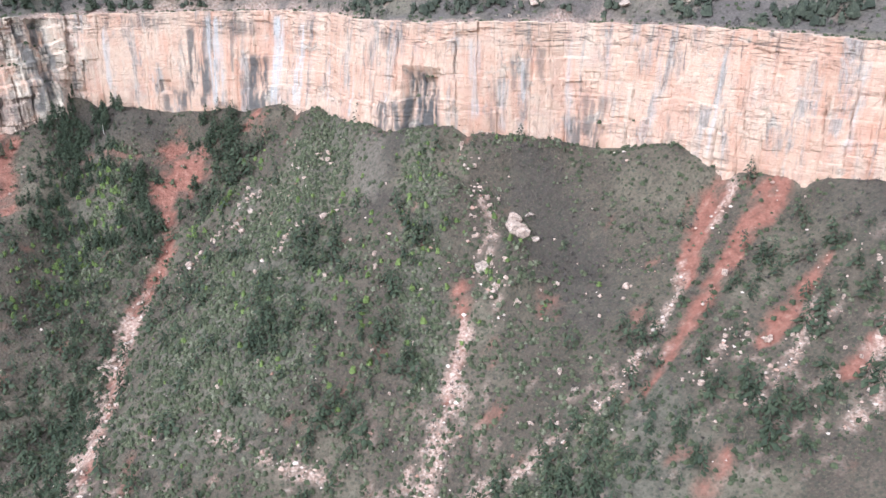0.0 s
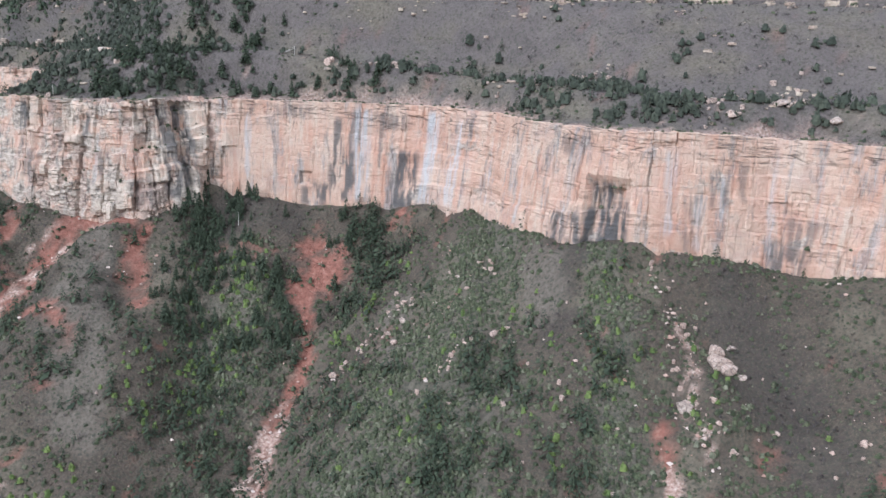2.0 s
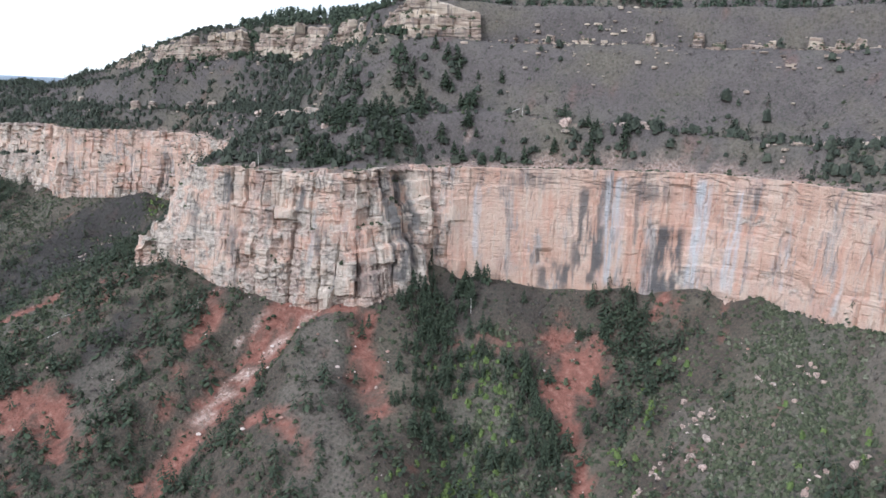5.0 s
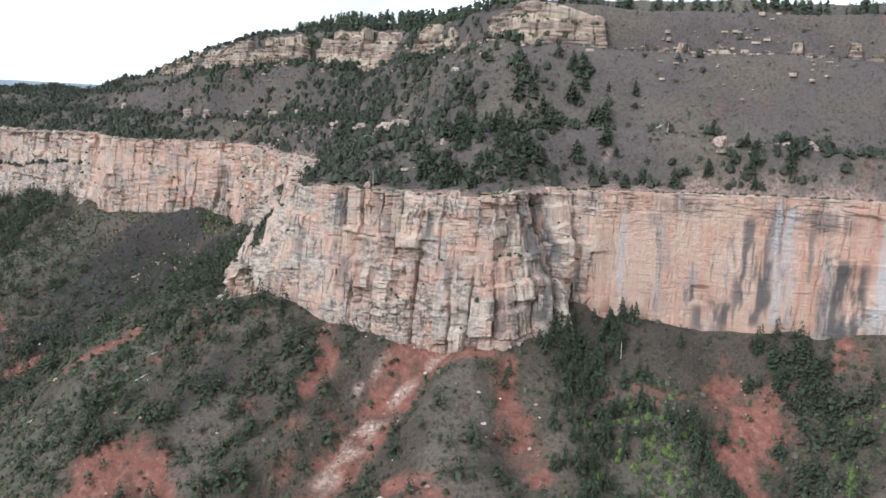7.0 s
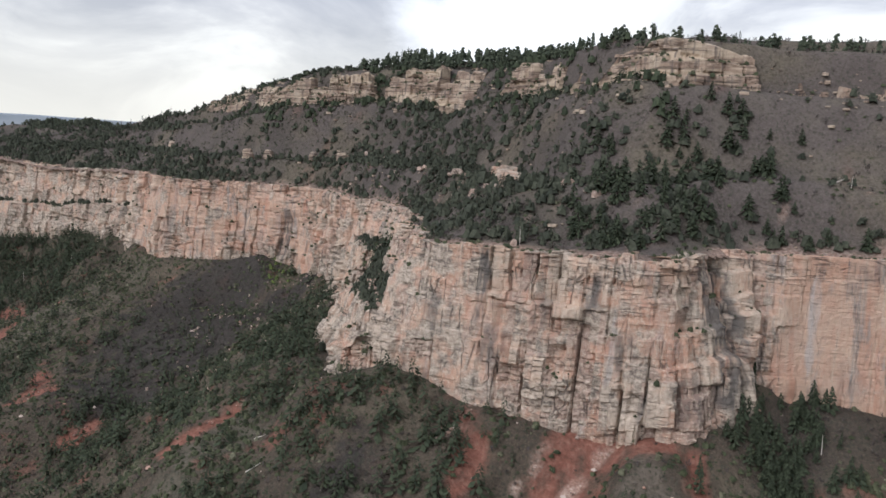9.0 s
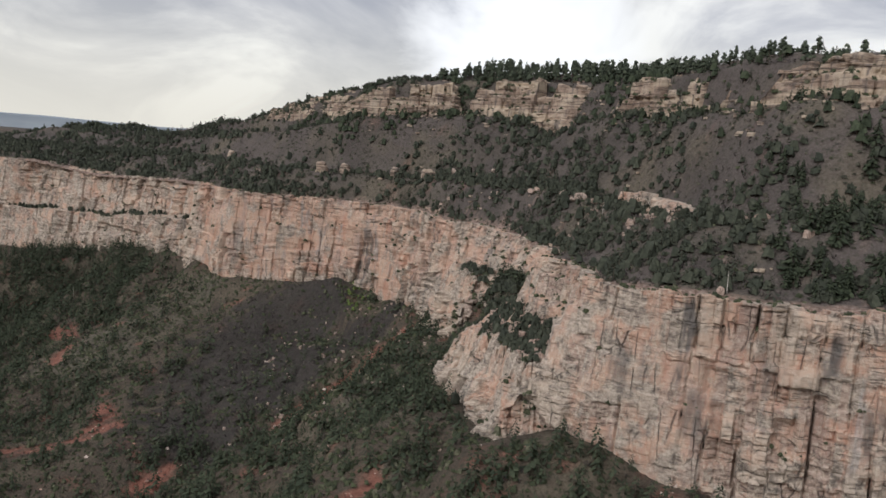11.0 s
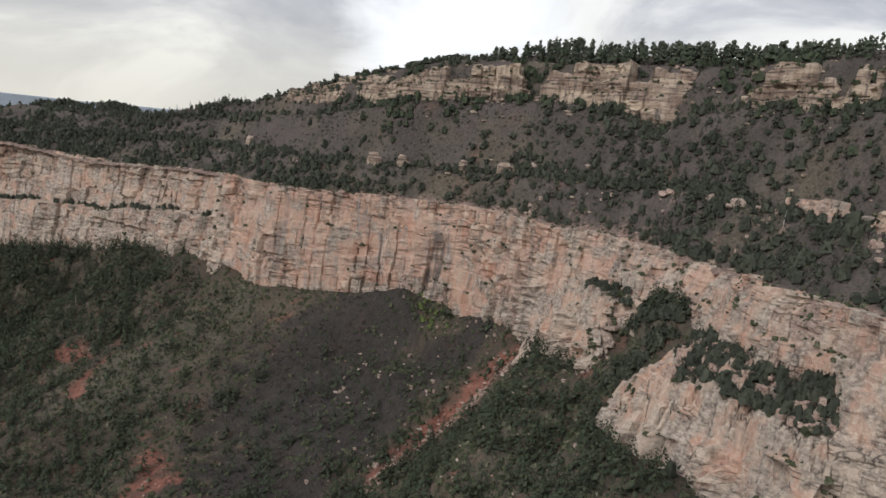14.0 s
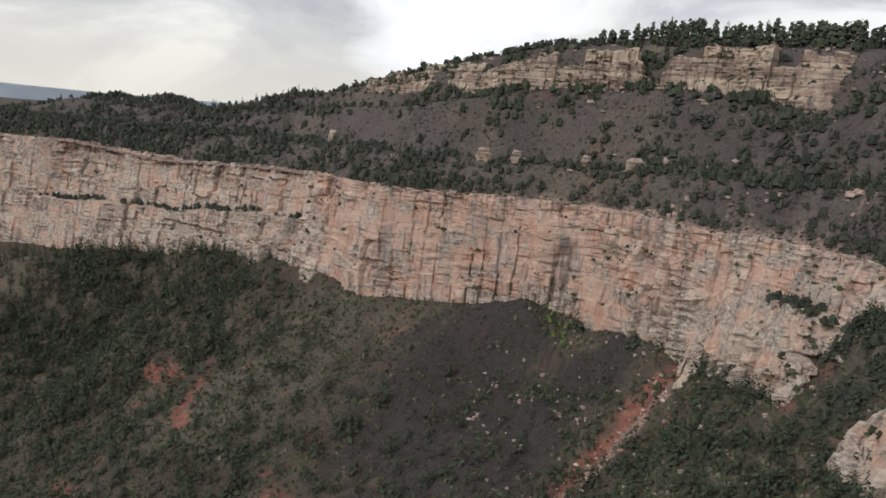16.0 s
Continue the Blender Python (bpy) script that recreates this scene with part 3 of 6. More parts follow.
def rock_wall(name, plan, du, dv, seed, mat, cap=14.0, steps=0, broken=0.0, gaps=(0.35, 0.95), streaks=(), stains_shade=(), niches=(), sunk=8.0, blocks=1.0, lumps=2.6, ledges=7.0, beds=1.0, panels=3.6, inset=0.0, gap_long=11.0, terraces=(), grime=0.12):
    """A cliff along plan rows (x, y, foot z, top z, ruggedness, batter, weathered), seen from its open side."""
    plan = np.array(plan, float)
    seg = np.hypot(*np.diff(plan[:, :2], axis=0).T)
    s = np.concatenate([[0], np.cumsum(seg)])
    u = np.arange(0, s[-1], du)
    row = np.stack([np.interp(u, s, plan[:, k]) for k in range(plan.shape[1])], 1)
    w = max(3, int(5.0 / du) | 1)
    pad = np.pad(row, ((w // 2, w // 2), (0, 0)), mode="edge")
    row = np.stack([np.convolve(pad[:, k], np.ones(w) / w, "valid") for k in range(row.shape[1])], 1)
    tan = np.gradient(row[:, :2], axis=0)
    tan /= np.linalg.norm(tan, axis=1)[:, None] + 1e-9
    out = np.stack([-tan[:, 1], tan[:, 0]], 1)
    foot, top, rug, batter, old = row[:, 2], row[:, 3], row[:, 4], row[:, 5], row[:, 6]
    top = top + 0.9 * fbm(u / 9, 0 * u, 3.3, 3, seed + 1) * rug + 1.9 * (cells(u / 4, 0 * u + 0.5, seed + 5)[0] - 0.5) * rug
    gap = cells(u / gap_long, 0 * u + 0.5, seed + 67)[0]
    top = top - broken * smoothstep(*gaps, gap) * (u > 0)
    nv = int((np.max(top - foot) + sunk) / dv) + 1
    v = np.linspace(0, 1, nv)[None, :]
    z = (foot - sunk)[:, None] + v * (top - foot + sunk)[:, None]
    U = np.broadcast_to(u[:, None], z.shape)
    hgt = np.clip((z - foot[:, None]) / (top - foot)[:, None], -0.3, 1)
    lean = (hgt - 0.5)
    if steps:
        q = hgt * steps + 0.35 * vnoise(U / 30, z * 0, 0, seed + 3)
        fr = q - np.floor(q)
        lean = (np.floor(q) + smoothstep(0.86, 1.0, fr)) / steps - 0.5
    zz = z + 1.6 * vnoise(U / 35, z / 40, 0, seed + 7)
    r = rug[:, None] * (0.45 + 0.85 * smoothstep(-0.35, 0.30, fbm(U / 30, zz / 26, 8.8, 3, seed + 97)))
    off = -batter[:, None] * lean - inset
    off = off + lumps * r * fbm(U / 28, zz / 70, 1.7, 3, seed + 11)
    wav = 0.10 * vnoise(U / 12, zz / 9, 0, seed)
    col, _, ea, ta = split(U / 8.0 + wav, 0 * U.astype(np.int64), seed + 13)          # tall panels between joints
    _, a, eh, _ = split(zz / 17 + 0.04 * vnoise(U / 5, zz / 5, 0, seed + 14), col, seed + 15)
    strip_no, _, eb, tb = split(U / 3.1 + 1.5 * wav, 1 + 0 * U.astype(np.int64), seed + 19)   # slabs
    _, b, _, _ = split(zz / 7.5, strip_no, seed + 21)
    layer, _, ec, _ = split(zz / 1.4, 2 + 0 * U.astype(np.int64), seed + 23)           # flat beds
    _, c, _, tc = split(U / 3.6, layer, seed + 25)
    face = lattice(col, 5, 6, seed + 27) - 0.5
    beddy = smoothstep(-0.15, 0.3, fbm(U / 22, zz / 7, 5.5, 3, seed + 71))
    off = off + blocks * r * (panels * 0.85 * (a - 0.5) + 1.1 * panels * face * ta + 1.5 * (b - 0.5) + 0.5 * tb + beds * beddy * (1.1 * (c - 0.5) + 0.2 * tc))
    joint = smoothstep(0.40, 0.60, 0.5 + 0.5 * vnoise(U / 7, zz / 26, 2.2, seed + 61))
    off = off - blocks * r * joint * (2.6 * np.exp(-(ea * 11) ** 2) + 0.6 * np.exp(-(eb * 8) ** 2) + 0.9 * np.exp(-(eh * 26) ** 2))
    off = off - blocks * r * beds * beddy * 0.9 * smoothstep(0.15, 0.5, vnoise(U / 16, zz / 1.9, 0, seed + 83))
    for k in range(5):                                         # ledges where the wall steps back
        level = foot[:, None] + (top - foot)[:, None] * (0.22 + 0.16 * k) + 3.0 * vnoise(U / 40, 0 * U, k * 3.3, seed + 73)
        depth = np.clip(fbm(U / 24, 0 * U, k * 7.7, 3, seed + 77) + 0.08, 0, 0.5) * ledges * r
        off = off - depth * (smoothstep(-0.35, 0.35, z - level) - 0.5)
    for x0, x1, share, deep in terraces:                       # a walkable ledge part of the way up
        level = (foot + share * (top - foot) + 1.5 * vnoise(u / 25, 0 * u, 0, seed + 87))[:, None]
        reach = smoothstep(x0, x0 + 25, row[:, 0]) * smoothstep(x1, x1 - 25, row[:, 0])
        off = off - deep * reach[:, None] * smoothstep(-0.5, 0.6, z - level)
    off = off + 0.16 * fbm(U / 1.3, zz / 1.3, 0, 3, seed + 31) + 0.3 * r * fbm(U / 6, zz / 6, 4.1, 3, seed + 37)
    X0, Y0 = np.broadcast_to(row[:, 0][:, None], z.shape), np.broadcast_to(row[:, 1][:, None], z.shape)
    for nx, ny, nz, wide, tall, deep in niches:
        ds = np.hypot(X0 - nx, Y0 - ny) / wide
        off = off - deep * np.clip(1.3 - np.maximum(ds, np.abs(z - nz) / tall), 0, 0.6) / 0.6 * (ds < 1.6)
    pale, dark = np.zeros(z.shape), np.zeros(z.shape)
    for sx, sy, wide, z_hi, z_lo, much in streaks:
        wig = 0.8 * vnoise(z / 7, U * 0, sx, seed + 41)
        ds = np.hypot(X0 - sx, Y0 - sy) + wig
        ragged = smoothstep(0.25, 0.75, 0.5 + 0.5 * fbm(U / 0.9, z / 16, 0, 3, seed + 43))
        pale = np.maximum(pale, much * smoothstep(wide, wide * 0.4, ds) * smoothstep(z_hi + 1, z_hi - 3, z) * smoothstep(z_lo - 1, z_lo + 4, z) * ragged)
    # dark spots: rock stains, and shade painted over niches and crevices
    for sx, sy, wide, z_hi, z_lo, much in stains_shade:
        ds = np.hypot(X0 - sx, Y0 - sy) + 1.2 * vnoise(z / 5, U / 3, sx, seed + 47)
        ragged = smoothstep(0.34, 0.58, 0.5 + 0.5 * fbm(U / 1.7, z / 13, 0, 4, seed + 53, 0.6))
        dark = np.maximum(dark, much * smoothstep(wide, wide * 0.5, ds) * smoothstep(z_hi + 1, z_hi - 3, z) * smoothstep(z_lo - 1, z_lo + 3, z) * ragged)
    X = row[:, 0][:, None] + out[:, 0][:, None] * off
    Y = row[:, 1][:, None] + out[:, 1][:, None] * off
    for x0, x1, share, deep in terraces:
        level = foot + share * (top - foot) + 1.5 * vnoise(u / 25, 0 * u, 0, seed + 87)
        at = np.argmin(np.abs(z - level[:, None] - 0.2), axis=1)
        on = np.nonzero((row[:, 0] > x0 + 12) & (row[:, 0] < x1 - 12))[0]
        TERRACES.append(np.stack([X[on, at[on]] + out[on, 0] * deep * 0.2, Y[on, at[on]] + out[on, 1] * deep * 0.2, level[on] - 0.4], 1))
    # rounded edge and the bare rock behind it
    back = np.array([0.7, 1.6, 3.0, 5.0, 8.0, cap])[None, :]
    if cap:
        ub = np.broadcast_to(u[:, None], (len(u), back.shape[1]))
        cz = z[:, -1:] + 0.30 * np.sqrt(back) - 0.17 * back + 0.5 * fbm(ub / 4, back / 4, 0, 3, seed + 59) * np.minimum(back, 2) / 2
        cx, cy = X[:, -1:] - out[:, :1] * back, Y[:, -1:] - out[:, 1:] * back
        X, Y, z = np.concatenate([X, cx], 1), np.concatenate([Y, cy], 1), np.concatenate([z, cz], 1)
        pale = np.concatenate([pale, 0 * cz], 1)
        dark = np.concatenate([dark, 0 * cz], 1)
    if cap > 9:
        BRINK.append(np.stack([X[:, -5:], Y[:, -5:], z[:, -5:]], -1).reshape(-1, 3))
    wear = np.repeat(old[:, None], z.shape[1], 1)
    low_part = smoothstep(0.6, 0.15, hgt + 0.25 * vnoise(U / 14, zz / 9, 0, seed + 89)) * smoothstep(0.4, 0.7, r)
    wear[:, :hgt.shape[1]] += grime * low_part
    # ledges flat enough for a bush to hold on
    flat = (np.hypot(np.gradient(X, axis=1), np.gradient(Y, axis=1)) > 1.3 * np.abs(np.gradient(z, axis=1)))
    bedded = np.zeros(z.shape)
    bedded[:, :beddy.shape[1]] = np.clip(1.2 * beddy * r + 0.7 * low_part + smoothstep(0.74, 0.88, hgt + 0.06 * vnoise(U / 12, zz / 12, 0, seed + 79)), 0, 1)
    # follows block depth as well as chance, so recess shade enters the colour
    piece = np.full(z.shape, 0.6)
    piece[:, :a.shape[1]] = 0.6 + r * ((0.55 * a + 0.45 * b) - 0.5) * 1.5
    flat[:, -8:] = False
    flat[:, :14] = False
    iu, iv = np.nonzero(flat)
    PERCHES.append(np.stack([X[iu, iv], Y[iu, iv], z[iu, iv]], 1))
    me = mesh_from(name, np.stack([X, Y, z], -1).reshape(-1, 3), grid_faces(*z.shape)[:, ::-1], [mat],
                   attrs={"piece": piece, "bedded": bedded, "weathered": wear, "pale_streak": pale, "dark_stain_shade": dark})
    return me


def line_value(line, x, y):
    return float(along(line, np.array([float(x)]), np.array([float(y)]))[1][0])


# ruggedness, batter and grey weathering along the wall
def wall_style(x, y):
    if x > -45:
        return 0.30, 5.0, 0.2
    if x > -205 and y < 500:
        return (0.15, 3.0, 0.05) if x < -140 else (0.30, 4.5, 0.25)
    if x > -300 and y < 480:
        return 0.95, 6.0, 0.7
    if x > -420:
        return 0.85, 6.0, 0.65
    if x > -600:
        return 0.78, 5.0, 0.5
    return 0.8, 8.0, 0.82


EAST = [(x, y, z, line_value(RIM, x, y), *wall_style(x, y)) for x, y, z in FOOT[:-2]]
EAST += [(x, y, z, line_value(RIM, x, y), 0.9, 5.0, 0.8) for x, y, z in ((-322, 459, 214), (-335, 474, 222), (-333, 496, 226), (-345, 518, 226))]
WEST = [(x, y, z, line_value(RIM, x, y), *wall_style(x, y)) for x, y, z in ((-331, 497, 226), (-347, 520, 226), (-351, 541, 222), (-349, 556, 222), (-346, 573, 224), (-348, 588, 229), (-355, 602, 229), (-363, 615, 226), (-380, 642, 222), (-402, 660, 204), *FOOT_WEST[16:-1])]
STREAKS = [(-127, 465, 6.5, 257, 208, 0.95), (-187, 466, 1.6, 252, 215, 0.6), (-164, 466, 1.5, 240, 214, 0.5), (-91, 456, 5.0, 258, 210, 0.95), (-78, 449, 3.4, 255, 212, 0.85), (-60, 434, 2.0, 250, 216, 0.6), (12, 375, 3.0, 256, 220, 0.6), (55, 379, 2.0, 256, 214, 0.5), (88, 358, 2.2, 250, 220, 0.5),
           (-45, 412, 2.2, 240, 213, 0.6), (33, 377, 1.8, 246, 214, 0.6), (24, 376, 1.6, 238, 214, 0.5), (-28, 388, 1.5, 250, 216, 0.5), (110, 340, 2.4, 255, 212, 0.6), (-255, 440, 1.5, 240, 214, 0.4),
           (70, 372, 1.6, 255, 225, 0.5), (150, 307, 2.2, 256, 222, 0.5)]
# dark patches: mineral stains, plus painted shade in alcove, chimney and cracks
STAINS_SHADE = [(-13, 379, 8.0, 241, 212, 1.0), (-6, 376, 5.0, 234, 212, 1.0), (-19, 382, 5.0, 230, 210, 1.0), (-147, 465, 7.0, 218, 206, 0.9), (-30, 391, 8.0, 226, 210, 0.9), (-133, 463, 4.0, 236, 212, 0.9), (-142, 464, 5.0, 246, 232, 0.7), (-36, 399, 5.0, 252, 238, 0.7), (32, 377, 5.0, 250, 232, 0.6), (62, 376, 11.0, 222, 206, 0.8),
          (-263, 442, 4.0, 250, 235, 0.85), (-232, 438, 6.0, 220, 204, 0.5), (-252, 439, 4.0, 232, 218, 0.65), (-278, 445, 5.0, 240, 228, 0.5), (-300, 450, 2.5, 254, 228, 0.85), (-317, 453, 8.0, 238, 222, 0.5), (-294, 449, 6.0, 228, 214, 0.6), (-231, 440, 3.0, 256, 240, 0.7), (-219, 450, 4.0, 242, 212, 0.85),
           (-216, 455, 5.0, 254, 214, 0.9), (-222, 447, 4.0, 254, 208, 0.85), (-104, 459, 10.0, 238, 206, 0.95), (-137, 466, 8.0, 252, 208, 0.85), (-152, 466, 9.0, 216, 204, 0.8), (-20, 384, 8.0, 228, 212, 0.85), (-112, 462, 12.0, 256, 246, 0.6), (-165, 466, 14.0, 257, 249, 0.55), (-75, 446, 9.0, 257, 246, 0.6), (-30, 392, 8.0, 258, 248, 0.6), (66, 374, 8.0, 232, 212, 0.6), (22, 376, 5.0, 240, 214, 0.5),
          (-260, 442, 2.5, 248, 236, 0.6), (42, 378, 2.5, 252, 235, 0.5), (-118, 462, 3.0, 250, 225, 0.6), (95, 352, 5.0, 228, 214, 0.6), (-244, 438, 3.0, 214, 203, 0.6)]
NICHES = [(-12, 379, 226, 7.5, 13, 5.5), (-272, 444, 219, 2.6, 4.5, 3.0), (-217, 455, 236, 3.5, 22, 4.5), (-103, 458, 225, 5.0, 8, 1.6), (-246, 439, 209, 2.2, 3.5, 1.8), (-156, 466, 219, 3.0, 3, 1.6), (-290, 448, 231, 4, 4, 2.0)]
structure("cliff_1", rock_wall("cliff_1", EAST, 0.62, 0.58, 100, WALL, streaks=STREAKS, stains_shade=STAINS_SHADE, niches=NICHES), "salmon and buff limestone cliff face with grey water streaks", "cliff")
structure("cliff_2", rock_wall("cliff_2", WEST, 0.68, 0.64, 300, WALL, cap=16.0, blocks=1.1, panels=4.2, beds=1.3, inset=1.5, terraces=[(-830, -590, 0.47, 7.5)], grime=0.26,
                               streaks=[(-640, 803, 2.5, 246, 220, 0.6), (-633, 798, 1.5, 246, 222, 0.5), (-585, 760, 2, 244, 220, 0.4)],
                               # two of these darken the niches listed next, painting shade into them
                               stains_shade=[(-455, 714, 6, 236, 200, 0.7), (-545, 728, 5, 230, 200, 0.5), (-606, 776, 10, 222, 196, 0.5), (-372, 632, 4, 246, 232, 0.5), (-408, 668, 4, 240, 206, 0.5)],
                               niches=[(-455, 714, 216, 4, 12, 3.0), (-372, 632, 240, 3, 6, 2.5), (-680, 828, 200, 30, 3.0, 3.0)]),
          "pinkish limestone cliff with dark seams running into the distance", "cliff")
POINT_PLAN = [(x, y, line_value(FOOT_WEST, x, y) if x < -340 else 205, z, 0.95, 7.0, 0.80) for x, y, z in POINT]
KNOLL_PLAN = [(x, y, line_value(FOOT_WEST, x, y), z, 1.0, 6.0, 0.75) for x, y, z in KNOLL]
structure("cliff_3", rock_wall("cliff_3", POINT_PLAN, 0.6, 0.6, 500, WALL, cap=14.0, beds=2.2, ledges=9.0, inset=6.0, blocks=1.75, panels=4.4, grime=0.3), "weathered grey and tan rock point below the cliff", "cliff")
structure("cliff_4", rock_wall("cliff_4", KNOLL_PLAN, 0.7, 0.65, 600, WALL, cap=14.0, beds=2.2, ledges=8.0, inset=5.0, blocks=1.75, panels=4.2, grime=0.3), "weathered rock knoll at the cliff foot", "cliff")


def shelf(name, lines, near, x0, x1, y0, y1, label):
    gx, gy = np.arange(x0, x1, 0.7), np.arange(y0, y1, 0.7)
    X, Y = np.meshgrid(gx, gy, indexing="ij")
    d, _, side, _ = along(near, X, Y)
    big, small = cells(X / 8 + 0.25 * fbm(X / 6, Y / 6, 0, 2, 79), Y / 8, 73), cells(X / 3.2, Y / 3.2, 75)
    rough = 1.4 * fbm(X / 11, Y / 11, 0, 4, 71) + 5.0 * (big[0] - 0.5) + 3.5 * big[2] + 2.0 * (small[0] - 0.5) + 1.2 * small[2]
    rough = np.round(rough / 1.1) * 1.1 * 0.6 + 0.4 * rough                          # flat treads of the beds
    Z = blend(lines, X, Y) - 22.0 * smoothstep(11.5, 3.5, d) + rough - 4.2 * np.exp(-(big[1] * 8) ** 2) - 1.8 * np.exp(-(small[1] * 6) ** 2)
    P = grid_faces(*X.shape)
    ok = ((d > 3.0) & (side < 0) & (d < 60)).ravel()
    P = P[ok[P].all(1)][:, ::-1]
    V, P, _ = used_only(np.stack([X, Y, Z], -1).reshape(-1, 3), P, {})
    return structure(name, mesh_from(name, V, P[:, ::-1], [WALL], attrs={"piece": np.full(len(V), 0.6), "bedded": np.zeros(len(V)), "weathered": np.full(len(V), 0.8), "pale_streak": np.zeros(len(V)), "dark_stain_shade": np.zeros(len(V))}), label, "rock ledge")


shelf("ledge_1", SHELF, POINT, -390, -312, 450, 575, "sloping top of the grey rock point")
shelf("ledge_2", SHELF_2, KNOLL, -410, -345, 596, 668, "sloping top of the rock knoll")

# bedded cliff bands under the plateau edge
BANDS = [
    [(150, 485, 314, 326, 0.7, 9, 0), (60, 505, 316, 328, 0.7, 9, 0), (0, 518, 316, 327, 0.7, 10, 0), (-60, 533, 316, 326, 0.8, 9, 0), (-104, 543, 314, 329, 0.8, 9, 0), (-130, 549, 318, 326, 0.7, 10, 0),
     (-179, 547, 314, 328, 0.8, 9, 0),],
    [(-262, 606, 318, 333, 0.8, 9, 0), (-278, 628, 316, 332, 0.8, 9, 0), (-292, 652, 312, 334, 0.9, 10, 0), (-309, 680, 311, 335, 1.0, 11, 0), (-312, 696, 314, 335, 0.9, 10, 0), (-308, 712, 318, 334, 0.8, 9, 0), (-300, 724, 318, 333, 0.8, 9, 0)],
    [(-328, 730, 312, 333, 0.8, 8, 0), (-340, 734, 312, 334, 0.8, 8, 0), (-352, 744, 310, 337, 1.0, 9, 0), (-366, 752, 311, 337, 1.0, 9, 0), (-372, 764, 314, 335, 0.9, 9, 0), (-388, 772, 308, 337, 1.0, 10, 0), (-405, 786, 306, 336, 1.0, 11, 0), (-407, 800, 308, 334, 0.8, 6, 0), (-398, 812, 308, 334, 0.8, 6, 0)],
    [(-412, 814, 310, 332, 0.7, 6, 0), (-421, 792, 310, 333, 0.9, 10, 0), (-450, 790, 309, 330, 0.9, 10, 0), (-478, 794, 306, 326, 0.9, 9, 0), (-495, 812, 306, 320, 0.8, 8, 0), (-515, 842, 304, 314, 0.7, 6, 0)],
    [(-508, 834, 312, 321, 0.7, 5, 0), (-530, 858, 310, 321, 0.7, 5, 0), (-552, 872, 307, 317, 0.7, 5, 0), (-572, 886, 304, 312, 0.7, 5, 0), (-590, 900, 302, 308, 0.6, 4, 0)],
    [(-196, 552, 320, 331, 0.7, 9, 0), (-214, 549, 316, 336, 0.8, 10, 0), (-230, 547, 316, 338, 0.9, 13, 0), (-238, 556, 316, 339, 0.9, 13, 0), (-246, 572, 318, 337, 0.9, 12, 0), (-256, 590, 320, 334, 0.8, 9, 0), (-262, 604, 320, 331, 0.7, 8, 0)],
]
for k, band in enumerate(BANDS):
    structure("rock_band_%d" % (k + 1), rock_wall("rock_band", band, 0.95 if k == 0 else 0.75, 0.6, 800 + 50 * k, UPPER, cap=4.0, steps=3, sunk=14.0, blocks=1.0, lumps=0.8, ledges=0.0, beds=1.6, panels=3.0, broken=(13.5, 11.0, 11.0, 9.0, 4.0, 14.0)[k], gaps=(-0.5, 0.9) if k == 0 else (0.45, 0.95), gap_long=5.0 if k == 0 else 13.0), "stepped tan sandstone ledges below the plateau edge", "cliff")

OUTCROP = [(-300, 512, 264, 275, 0.9, 4, 0.7), (-303, 526, 264, 276, 0.9, 4, 0.7), (-305, 550, 264, 277, 0.9, 4, 0.7), (-309, 574, 264, 277, 0.9, 4, 0.7), (-310, 600, 264, 277, 0.9, 4, 0.7), (-314, 622, 264, 275, 0.9, 4, 0.7)]
structure("rock_band_7", rock_wall("rock_band", OUTCROP, 0.7, 0.6, 1250, WALL, cap=3.0, sunk=6.0, lumps=2.0, ledges=2.0, beds=1.5, panels=3.5, broken=9.0, gaps=(0.3, 0.8), gap_long=8.0, grime=0.0), "pale broken limestone outcrop among dark trees", "cliff")


# ---- ground ----
def spread(a, b, step, lo, hi):
    """Grid lines, even between a and b, then ever wider out to lo and hi."""
    mid = list(np.arange(a, b + step, step))
    left, right, s = [], [], step
    x = a
    while x > lo:
        s *= 1.22
        x -= s
        left.append(max(x, lo))
    x, s = mid[-1], step
    while x < hi:
        s *= 1.22
        x += s
        right.append(min(x, hi))
    return np.array(left[::-1] + mid + right)


def strip(lines, X, Y, seed, edge=0.6):
    """Ragged bands along lines of (x, y, half width)."""
    m = np.zeros(X.shape)
    rag = 0.8 * fbm(X / 8, Y / 8, 0, 5, seed, 0.65) + 0.5 * fbm(X / 2.5, Y / 2.5, 0, 3, seed + 3)
    for line in lines:
        d, wide, _, _ = along(line, X, Y)
        m = np.maximum(m, smoothstep(1.2, 0.6, d / np.maximum(wide, 0.5) + 1.5 * edge * rag))
    return m


